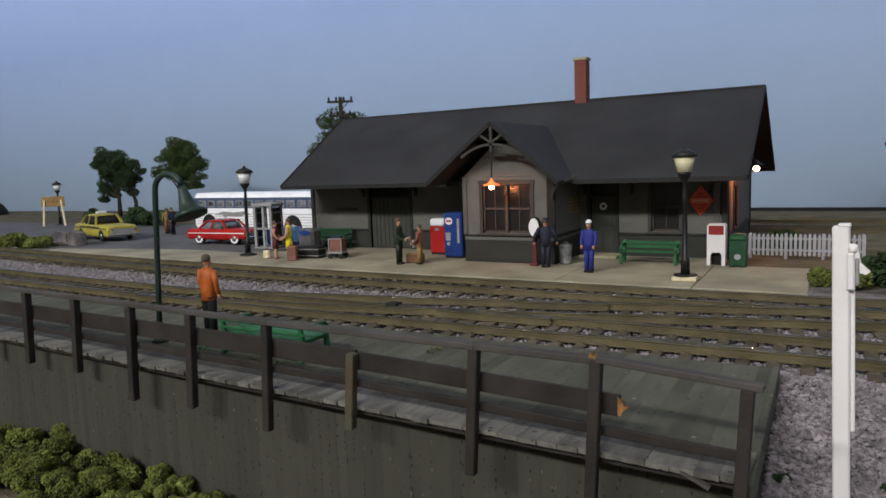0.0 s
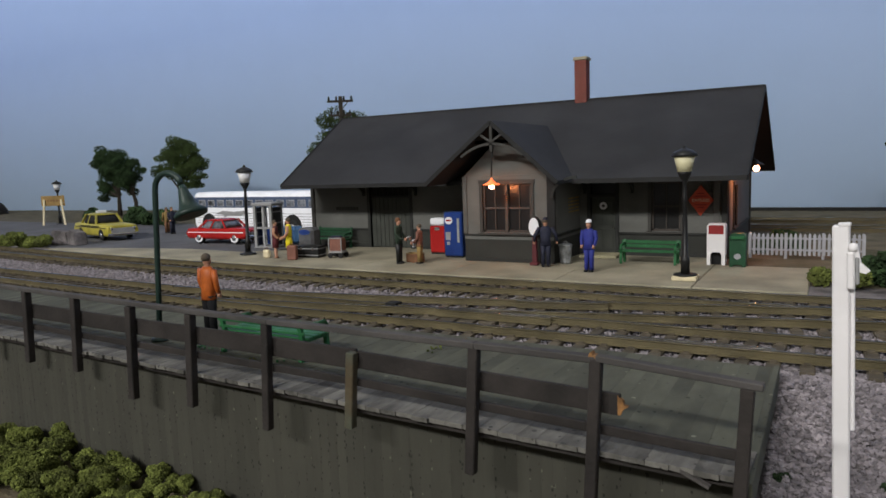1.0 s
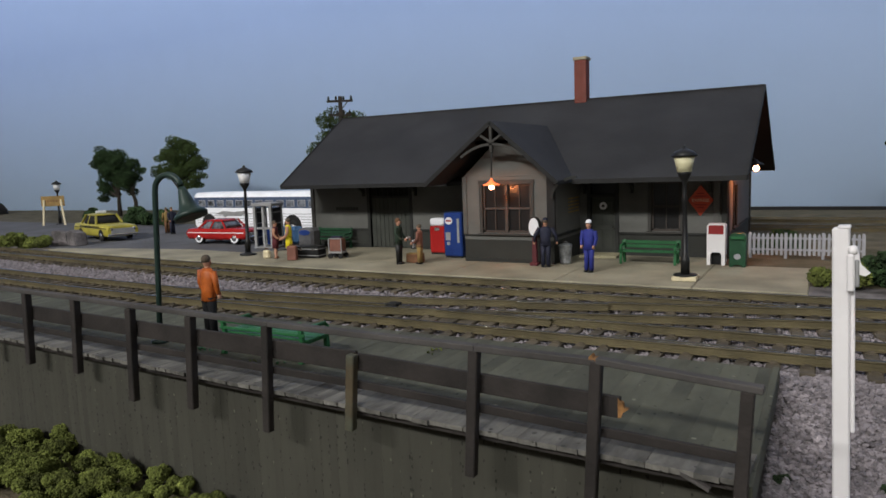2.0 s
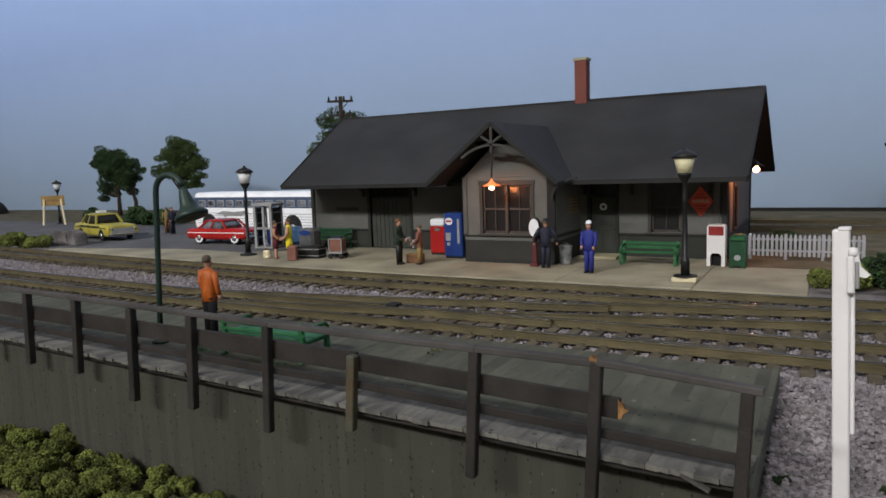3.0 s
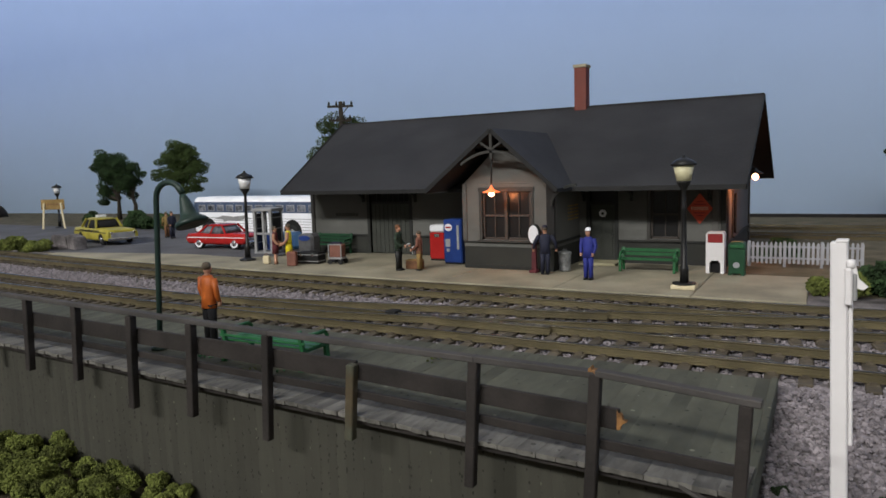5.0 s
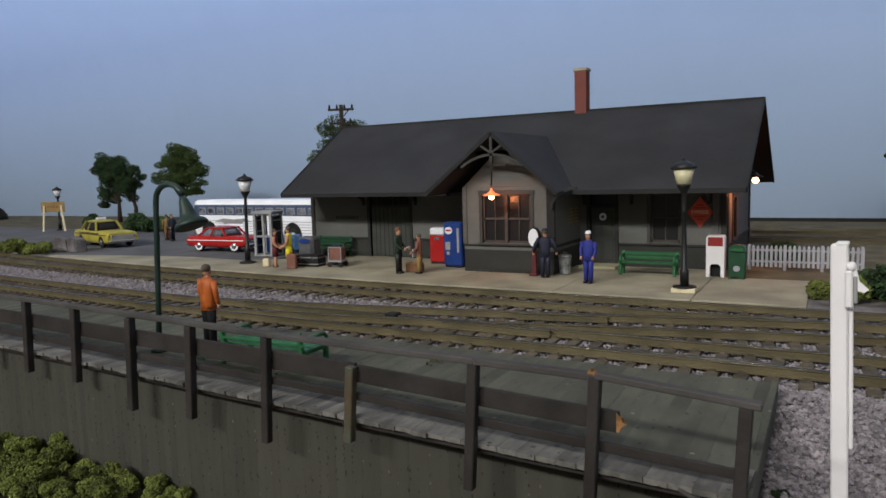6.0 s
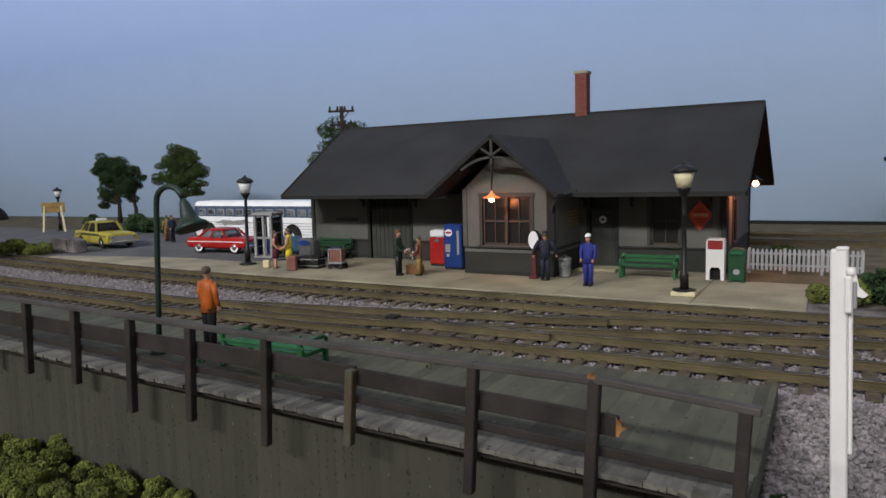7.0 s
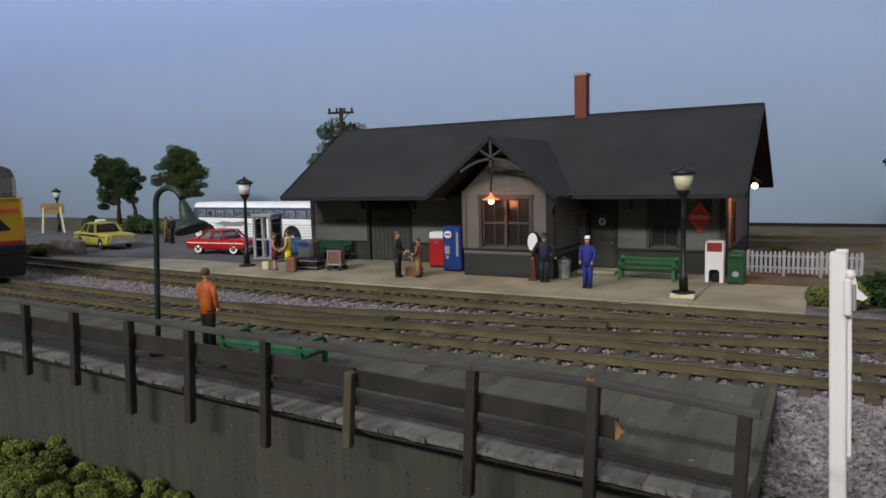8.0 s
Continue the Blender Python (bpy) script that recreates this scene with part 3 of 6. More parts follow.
def build_depot():
    d = thing("train_depot", label="grey-green clapboard train depot with dark gabled roof and bay", category="depot")
    clad("wall", d, WL, WR, 0.0, [(-8.68, -6.48, 0.0, 2.86), (2.08, 3.08, 0.0, 2.86), (4.47, 5.55, 0.98, 2.86), (-1.9, 1.4, 0.0, 3.0)])
    clad("wall", d, 0.0, DEEP, -WR, [(1.9, 2.9, 0.98, 2.6)], along="y")
    part("wall", box(WL, WR, DEEP - 0.2, DEEP, 0, WALL), "siding", d)
    part("wall", box(WL, WL + 0.2, 0.2, DEEP - 0.2, 0, WALL), "siding", d)
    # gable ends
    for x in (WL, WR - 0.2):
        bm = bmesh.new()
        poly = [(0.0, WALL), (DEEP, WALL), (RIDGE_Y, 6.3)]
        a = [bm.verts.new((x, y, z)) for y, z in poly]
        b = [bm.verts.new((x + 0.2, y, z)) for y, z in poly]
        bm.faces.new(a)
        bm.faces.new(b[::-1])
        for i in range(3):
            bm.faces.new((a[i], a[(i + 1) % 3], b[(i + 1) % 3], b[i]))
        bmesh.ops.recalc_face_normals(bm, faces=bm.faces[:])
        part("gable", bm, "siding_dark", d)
    # belt rail, corner boards, foot board
    for a, b in ((WL, -8.84), (-6.32, BL), (BR, 1.94), (3.22, WR)):
        part("belt_rail", box(a, b, -0.06, -0.024, 0.83, 0.92, 0.008), "trim", d)
        part("foot_board", box(a, b, -0.05, -0.024, 0.0, 0.16, 0.008), "trim", d)
    part("belt_rail", box(WR + 0.024, WR + 0.06, 0.0, DEEP, 0.83, 0.92, 0.008), "trim", d)
    for x, y in ((WL + 0.06, -0.03), (WR - 0.06, -0.03), (WR - 0.02, DEEP - 0.1)):
        part("corner_board", box(x - 0.1, x + 0.1, y - 0.05, y + 0.08, 0, WALL, 0.01), "trim" if x > 0 else "trim_light", d)
    part("corner_board", box(WR - 0.46, WR - 0.24, -0.075, -0.024, 0.92, WALL, 0.01), "corner_paint", d)
    part("corner_board", box(WR + 0.024, WR + 0.07, 0.07, 0.50, 0, WALL, 0.01), "fascia", d)
    # soffit boards close the eaves from below
    part("soffit", box(RL + 0.1, BC - 2.95, EAVE_Y + 0.05, -0.06, 2.93, 2.96), "fascia", d)
    part("soffit", box(BC + 2.95, WR + 0.02, EAVE_Y + 0.05, -0.06, 2.93, 2.96), "fascia", d)
    # bay
    clad("bay_wall", d, BL, BR, BAY_Y, [(-1.27, 0.72, 1.14, 2.98)], top=3.3)
    clad("bay_wall", d, BAY_Y, 0.0, -BR, [], along="y", top=3.3)
    part("bay_wall", box(BL, BL + 0.2, BAY_Y + 0.2, 0, 0, 3.3), "siding", d)
    part("belt_rail", box(BL - 0.03, BR + 0.03, BAY_Y - 0.05, BAY_Y - 0.024, 1.0, 1.07, 0.01), "trim", d)
    part("belt_rail", box(BR + 0.024, BR + 0.06, BAY_Y, 0, 0.98, 1.08, 0.01), "trim", d)
    part("foot_board", box(BL, BR, BAY_Y - 0.05, BAY_Y - 0.024, 0.0, 0.14, 0.008), "trim", d)
    part("corner_board", box(BR - 0.26, BR + 0.05, BAY_Y - 0.055, BAY_Y + 0.06, 1.07, 3.3, 0.01), "fascia", d)
    part("corner_board", box(BR + 0.024, BR + 0.06, BAY_Y + 0.08, BAY_Y + 0.2, 1.07, 3.0, 0.008), "corner_paint", d)
    for x in (BL + 0.05,):
        part("corner_board", box(x - 0.09, x + 0.09, BAY_Y - 0.06, BAY_Y + 0.05, 1.08, 3.3, 0.01), "corner_paint", d)
    part("bay_gable", prism([(BL, 3.3), (BR, 3.3), (BC + 0.12, 4.75), (BC - 0.12, 4.75)], BAY_Y, BAY_Y + 0.2), "siding", d)
    window(d, -1.27, 0.72, 1.14, 2.98, BAY_Y, 2)
    window(d, 4.47, 5.55, 0.98, 2.86, 0.0, 1)
    window(d, 1.9, 2.9, 0.98, 2.6, -WR, 1, along="y")
    # room behind the windows
    part("inner_floor", box(WL + 0.2, WR - 0.2, 0.2, DEEP - 0.2, 0.0, 0.05), "brown", d)
    part("ceiling_board", box(WL + 0.2, WR - 0.2, 0.2, DEEP - 0.2, 3.0, 3.05), "dark", d)
    part("partition", box(-1.9, 1.4, 1.6, 1.7, 0.05, 3.0), "dark", d)
    # freight door
    f = part("freight_door", box(-8.66, -6.5, 0.08, 0.15, 0.02, 2.36), "door_paint", d, "dark green plank freight door")
    for k in range(9):
        a = -8.64 + k * 0.237
        part("plank", box(a, a + 0.222, 0.05, 0.08, 0.04, 2.34, 0.008), "door_paint", f)
    part("transom", box(-8.66, -6.5, 0.1, 0.14, 2.46, 2.84), "dark", f)
    bm = bmesh.new()
    for k in range(8):
        a = -8.66 + k * 0.307
        box(a, a + 0.03, 0.06, 0.1, 2.46, 2.84, 0, bm)
    box(-8.66, -6.5, 0.02, 0.12, 2.36, 2.46, 0.01, bm)
    part("transom_bars", bm, "trim", f)
    bm = bmesh.new()
    for a, b, c, e in ((-8.84, -8.68, 0, 2.86), (-6.48, -6.32, 0, 2.86), (-8.84, -6.32, 2.86, 3.02)):
        box(a, b, -0.06, 0.12, c, e, 0.01, bm)
    part("frame", bm, "trim", f)
    # passenger door
    p = part("door", box(2.1, 3.06, 0.08, 0.14, 0.02, 2.3), "door_paint", d, "dark green panelled door with a small round notice")
    for a, b in ((2.2, 2.53), (2.63, 2.96)):
        part("panel", box(a, b, 0.055, 0.085, 0.2, 1.0, 0.012), "door_paint", p)
        part("panel", box(a, b, 0.055, 0.085, 1.15, 2.15, 0.012), "door_paint", p)
    part("transom", box(2.1, 3.06, 0.1, 0.13, 2.42, 2.84), "pane", p)
    bm = bmesh.new()
    for a, b, c, e in ((1.94, 2.08, 0, 2.86), (3.08, 3.22, 0, 2.86), (1.94, 3.22, 2.86, 3.0), (2.08, 3.08, 2.3, 2.42)):
        box(a, b, -0.06, 0.12, c, e, 0.01, bm)
    part("frame", bm, "trim", p)
    tagged(part("step", box(1.95, 3.4, -1.15, -0.07, 0.0, 0.11, 0.02), "cream_stone"), "pale worn concrete step at the depot door", "step", kind="structure")
    part("knob", lathe([(0.03, 0), (0.05, 0.03), (0.03, 0.08)], 8, None, 0, (2.98, 0.0, 1.05)), "chrome", p)
    disc = lambda r, y0, y1: loft([[(2.58 + r * math.cos(t), y, 1.95 + r * math.sin(t)) for t in [2 * math.pi * k / 16 for k in range(16)]] for y in (y0, y1)])
    nt = part("notice", disc(0.15, 0.06, 0.03), "white", p, "round white door notice")
    part("emblem", disc(0.06, 0.03, 0.02), "door_paint", nt)
    # roof
    bm = bmesh.new()
    sl = (RIDGE_Z - EAVE_Z) / (RIDGE_Y - EAVE_Y)
    for y0, y1 in ((EAVE_Y, RIDGE_Y), (2 * RIDGE_Y - EAVE_Y, RIDGE_Y)):
        v = [bm.verts.new(q) for q in ((RL, y0, EAVE_Z), (RR, y0, EAVE_Z), (RR, y1, RIDGE_Z), (RPROW, y1, RIDGE_Z), (RL, y0, EAVE_Z - 0.13), (RR, y0, EAVE_Z - 0.13), (RR, y1, RIDGE_Z - 0.15), (RPROW, y1, RIDGE_Z - 0.15))]
        for q in ((0, 1, 2, 3), (7, 6, 5, 4), (0, 4, 5, 1), (1, 5, 6, 2), (3, 2, 6, 7), (0, 3, 7, 4)):
            bm.faces.new([v[i] for i in q])
    bmesh.ops.recalc_face_normals(bm, faces=bm.faces[:])
    roof = part("roof", bm, "roof", d, "dark charcoal shingle roof")
    bm = bmesh.new()
    beam((RPROW, RIDGE_Y, RIDGE_Z + 0.01), (RR, RIDGE_Y, RIDGE_Z + 0.01), 0.16, 0.06, bm)
    part("ridge_cap", bm, "roof", roof)
    for xa, xb in ((RL, -3.2), (2.1, RR)):
        part("fascia", beam((xa, EAVE_Y - 0.02, EAVE_Z - 0.07), (xb, EAVE_Y - 0.02, EAVE_Z - 0.07), 0.05, 0.17), "fascia", roof)
    for x, xr in ((RL - 0.02, RPROW - 0.02), (RR + 0.02, RR + 0.02)):
        part("rake_board", beam((x, EAVE_Y, EAVE_Z - 0.06), (xr, RIDGE_Y, RIDGE_Z - 0.06), 0.05, 0.2), "fascia", roof)
        part("rake_board", beam((x, 2 * RIDGE_Y - EAVE_Y, EAVE_Z - 0.06), (xr, RIDGE_Y, RIDGE_Z - 0.06), 0.05, 0.2), "fascia", roof)
    # bay roof: two slopes that run back into the main roof
    GY, GZ, HZ = -4.0, 5.34, 3.10
    HALF = {-1: 2.85, 1: 2.52}  # the two slopes differ in length
    bm = bmesh.new()
    back = EAVE_Y + (GZ - EAVE_Z) / sl
    foot = EAVE_Y + 0.05
    for s in (-1, 1):
        q = [(BC, GY, GZ), (BC + s * HALF[s], GY, HZ), (BC + s * HALF[s], foot, HZ + 0.03), (BC, back, GZ)]
        lo = [bm.verts.new((x, y, z - 0.13)) for x, y, z in q]
        hi = [bm.verts.new(v) for v in q]
        bm.faces.new(hi)
        bm.faces.new(lo[::-1])
        for i in range(4):
            bm.faces.new((lo[i], lo[(i + 1) % 4], hi[(i + 1) % 4], hi[i]))
    bmesh.ops.recalc_face_normals(bm, faces=bm.faces[:])
    gr = part("bay_roof", bm, "roof", d)
    bm = bmesh.new()
    for s in (-1, 1):
        beam((BC, GY - 0.02, GZ - 0.07), (BC + s * HALF[s], GY - 0.02, HZ - 0.07), 0.06, 0.15, bm)
    part("bargeboard", bm, "fascia", gr)
    # gable truss: king post, tie, curved braces, rays
    bm = bmesh.new()
    y = GY + 0.03
    beam((BC, y, GZ - 0.1), (BC, y, 4.2), 0.1, 0.1, bm)
    n = 10
    arc = [(BC + 1.25 * (2 * i / n - 1), y, 4.05 + 0.44 * (1 - (2 * i / n - 1) ** 2)) for i in range(n + 1)]
    for a, b in zip(arc, arc[1:]):
        beam(a, b, 0.1, 0.09, bm)
    for s in (-1, 1):
        beam((BC, y, 4.55), (BC + s * 0.42, y, 4.82), 0.08, 0.08, bm)
        beam((BC - 0.64, y, 4.56), (BC + 0.64, y, 4.56), 0.07, 0.11, bm)
    part("gable_truss", bm, "trim_light", gr)
    # eave brackets
    for x in (-9.0, -6.1, 1.86, 3.75, 6.6):
        bm = bmesh.new()
        beam((x, -0.07, 2.95), (x, -0.07, 2.45), 0.1, 0.1, bm)
        beam((x, -0.05, 2.95), (x, -1.3, 2.95), 0.1, 0.1, bm)
        prev = None
        for i in range(6):
            a = math.pi / 2 * i / 5
            q = (x, -0.07 - 0.75 * (1 - math.cos(a)), 2.5 + 0.42 * math.sin(a))
            if prev:
                beam(prev, q, 0.09, 0.09, bm)
            prev = q
        part("bracket", bm, "trim", d)
    for x in (BR - 0.06,):
        bm = bmesh.new()
        s = 1 if x > BC else -1
        prev = None
        for i in range(7):
            a = math.pi / 2 * i / 6
            q = (x + s * (0.05 + 0.95 * (1 - math.cos(a))), BAY_Y - 0.2, 2.45 + 0.75 * math.sin(a))
            if prev:
                beam(prev, q, 0.1, 0.1, bm)
            prev = q
        part("bracket", bm, "trim", d)
    # chimney of separate courses
    c = part("chimney", box(0.21, 0.73, 3.85, 4.37, 5.8, 8.28), "mortar", d, "red brick chimney with a pale cap")
    for i in range(26):
        z = 6.3 + i * 0.076
        off = 0.13 if i % 2 else 0.0
        bm = bmesh.new()
        for a, b in ((0.2, 0.33 + off), (0.345 + off, 0.60 + off * 0.5), (0.615 + off * 0.5, 0.74)):
            box(a, b, 3.84, 4.38, z, z + 0.064, 0, bm)
        part("brick_course", bm, "brick", c)
    part("cap", box(0.15, 0.79, 3.79, 4.43, 8.28, 8.42, 0.02), "concrete", c)
    # wall lettering, too small to read, and the red diamond sign
    bm = bmesh.new()
    for i in range(8):
        box(-10.7 + i * 0.17, -10.57 + i * 0.17, -0.04, -0.026, 1.78, 1.94, 0, bm)
    part("lettering", bm, "trim_light", d)
    bm = bmesh.new()
    for r in range(5):
        for i in range(6):
            w = 0.07 + 0.03 * ((i * 7 + r * 3) % 3)
            box(BR + 0.024, BR + 0.036, -1.45 + i * 0.2, -1.45 + i * 0.2 + w * 1.7, 2.30 - r * 0.13, 2.36 - r * 0.13, 0, bm)
    part("notice_lines", bm, "tan", d)


def build_depot_lamps():
    l = thing("hanging_lamp", -0.45, -3.92, 2.96, label="lit shaded lamp hanging below the bay gable", category="lamp")
    part("bulb", lathe([(0.02, -0.13), (0.10, -0.08), (0.11, -0.02), (0.06, 0.1)], 12), "hot", l)
    part("shade", lathe([(0.31, 0.03), (0.33, 0.05), (0.16, 0.11), (0.06, 0.2), (0.02, 0.30)], 14), "warm_shade", l)
    part("rod", tube([(0, 0, 0.34), (0.03, 0, 0.9), (0.05, 0.0, 1.25)], 0.03, 8), "black", l)
    l = thing("gable_lamp", 8.02, 1.4, 3.27, label="lit bare lamp under the depot's gable end", category="lamp")
    part("bulb", lathe([(0.02, -0.12), (0.11, -0.07), (0.13, -0.01), (0.06, 0.1)], 12), "hot", l)
    part("shade", lathe([(0.26, 0.10), (0.28, 0.12), (0.1, 0.22), (0.03, 0.3)], 14), "black", l)
    part("bracket", tube([(0, 0, 0.26), (-0.2, 0, 0.42), (-0.83, 0, 0.38)], 0.03, 8), "black", l)


def build_diamond_sign():
    s = thing("express_sign", 6.28, -0.05, 2.15, label="red diamond enamel sign on the depot wall", category="sign")
    bm = bmesh.new()
    v = [(0, -0.58), (0.45, 0), (0, 0.58), (-0.45, 0)]
    prism(v, -0.05, 0.01, bm, 0, 0.006)
    part("plate", bm, "red_orange", s)
    font = bpy.data.curves.new("lettering", "FONT")
    font.body, font.size, font.extrude = "EXPRESS", 0.165 * K, 0.004 * K
    font.align_x, font.align_y = "CENTER", "CENTER"
    words = bpy.data.objects.new("lettering", font)
    me = bpy.data.meshes.new_from_object(words)
    bpy.data.objects.remove(words)
    me.materials.clear()
    me.materials.append(M["cream"])
    link("lettering", me, s, at=(0, -0.058, 0), rx=90)
    bm = bmesh.new()
    for z, w in ((0.16, 0.42), (0.26, 0.25), (-0.16, 0.4), (-0.26, 0.22)):
        box(-w / 2, w / 2, -0.062, -0.052, z - 0.02, z + 0.02, 0, bm)
    part("lettering", bm, "red_dull", s)


# ---- timber deck and fence ----
def fence_y(x):
    return -18.95 + 0.05 * (9.7 - x)


def build_deck():
    d = thing("timber_deck", label="dark green-grey plank platform on a boarded retaining wall", category="deck", kind="structure")
    bm = box(-0.1456, 0.1456, -2.5, 2.5, -0.10, 0.0, 0.0015)
    me = bpy.data.meshes.new("plank")
    bmesh.ops.scale(bm, vec=(K, K, K), verts=bm.verts)
    bm.to_mesh(me)
    bm.free()
    me.materials.append(M["plank"])
    x = 9.55
    while x > -30:
        back = rail_y(x, B_Y) - 1.72
        front = fence_y(x) + 0.3
        o = link("plank", me, d, at=(x, (back + front) / 2, -0.05 + random.uniform(-0.0025, 0.0025)))
        o.scale = (1, (back - front) / 5.0, 1)
        x -= 0.292
    bm = bmesh.new()
    box(9.62, 9.74, -18.85, -13.75, -0.42, -0.03, 0.015, bm)
    part("end_board", bm, "plank", d)
    # short planks along the front edge, ends uneven, light painted in as paler wood
    ends = []
    for k in range(4):
        y0 = -0.43 - 0.006 * k
        bm = loft([[(-0.1457, y0 + 0.012, z0), (-0.05, y0 - 0.006 * (k % 2), z0), (0.06, y0 + 0.008, z0), (0.1457, y0 - 0.004, z0), (0.1457, 0.43, z0), (-0.1457, 0.43, z0)] for z0 in (-0.07, 0.0)], None, 0, True, False)
        me = bpy.data.meshes.new("edge_plank")
        bmesh.ops.scale(bm, vec=(K, K, K), verts=bm.verts)
        bm.to_mesh(me)
        bm.free()
        me.materials.append(M["lit_deck_edge"])
        ends.append(me)
    x = 9.55
    while x > -30:
        link("edge_plank", random.choice(ends), d, at=(x, fence_y(x) + 0.52 + random.uniform(-0.012, 0.012), 0.02 + random.uniform(-0.004, 0.004)), rz=random.uniform(-0.4, 0.4) - 2.9)
        x -= 0.292
    part("edge_beam", beam((-30, fence_y(-30) + 0.25, -0.11), (9.6, fence_y(9.6) + 0.25, -0.11), 0.12, 0.1), "fence_wood", d)
    bm = box(-0.0955, 0.0955, -0.03, 0.03, -3.1, -0.06, 0.002)
    bd = bpy.data.meshes.new("wall_board")
    bmesh.ops.scale(bm, vec=(K, K, K), verts=bm.verts)
    bm.to_mesh(bd)
    bm.free()
    bd.materials.append(M["board"])
    x = 9.6
    while x > -30:
        link("wall_board", bd, d, at=(x, fence_y(x) + 0.40 + 0.035 * max(0.0, x + 4) + random.uniform(-0.002, 0.002), random.uniform(-0.01, 0.0)), rz=-0.9 if x > -4 else -2.9)
        x -= 0.19
    part("end_wall", box(9.5, 9.6, -17.98, -13.8, -3.1, -0.1), "board", d)


def build_fence():
    f = thing("timber_fence", label="weathered dark brown timber rail fence on the deck's edge", category="fence")
    posts = [(-15.8, 1.2, -.5), (-13.7, 1.2, -.5), (-11.6, 1.2, -.5), (-9.6, 1.2, -0.5), (-7.55, 1.2, -.45), (-5.57, 1.22, -0.45), (-3.62, 1.23, -0.42), (-1.68, 1.17, -0.74), (0.14, 1.18, -0.61), (2.12, 1.17, -0.71), (3.98, 0.89, -0.35), (6.17, 1.22, -0.64), (7.93, 1.28, -0.95), (9.68, 1.14, -1.2)]
    for i, (x, top, foot) in enumerate(posts):
        y = fence_y(x)
        lean = random.uniform(-0.03, 0.03)
        w = 0.15 if i > 8 else 0.16
        bm = beam((x - 0.11, y, foot), (x + lean * 0.3, y, top), w, w, up=(0, 1, 0))
        bmesh.ops.bevel(bm, geom=bm.edges[:], offset=0.015, segments=1, affect="EDGES")
        part("post", bm, "fence_green" if i == 10 else "fence_wood", f, "short post of greener timber" if i == 10 else "")
    def run(name, m, xs, z, w, h, off):
        for (a, za), (b, zb) in zip(zip(xs, z), zip(xs[1:], z[1:])):
            bm = beam((a, fence_y(a) + off, za), (b, fence_y(b) + off, zb), w, h)
            bmesh.ops.bevel(bm, geom=bm.edges[:], offset=0.012, segments=1, affect="EDGES")
            part(name, bm, m, f)
    run("top_rail", "rail_wood", [-16, -6.7, 2.2, 6.2, 7.93], [1.27, 1.27, 1.22, 1.25, 1.26], 0.15, 0.09, 0.0)
    run("top_rail", "rail_wood", [7.93, 9.85], [1.28, 1.17], 0.15, 0.085, 0.0)
    run("mid_rail", "fence_wood", [-16, -3.6, 3.98], [0.74, 0.74, 0.75], 0.07, 0.33, 0.12)
    run("mid_rail", "fence_wood", [4.0, 8.2], [0.75, 0.67], 0.07, 0.28, 0.12)
    run("low_rail", "fence_wood", [-16, -3.6, 3.98, 9.6], [0.36, 0.36, 0.38, 0.28], 0.07, 0.13, 0.12)
    part("splintered_end", prism([(8.17, 0.54), (8.21, 0.545), (8.225, 0.60), (8.25, 0.625), (8.30, 0.66), (8.245, 0.675), (8.235, 0.735), (8.20, 0.76), (8.17, 0.80)], fence_y(8.2) + 0.085, fence_y(8.2) + 0.155), "raw_wood", f, "bright broken wood end")
    part("loose_board", beam((8.93, fence_y(8.93) + 0.12, -0.03), (9.28, fence_y(9.28) + 0.06, -0.15), 0.07, 0.045), "rail_wood", f, "grey board hanging loose at the corner")
    part("splintered_end", prism([(7.84, 1.28), (7.97, 1.28), (7.95, 1.315), (7.90, 1.32), (7.875, 1.36), (7.85, 1.335)], fence_y(7.9) - 0.07, fence_y(7.9) + 0.05), "raw_wood", f, "bright broken wood end")


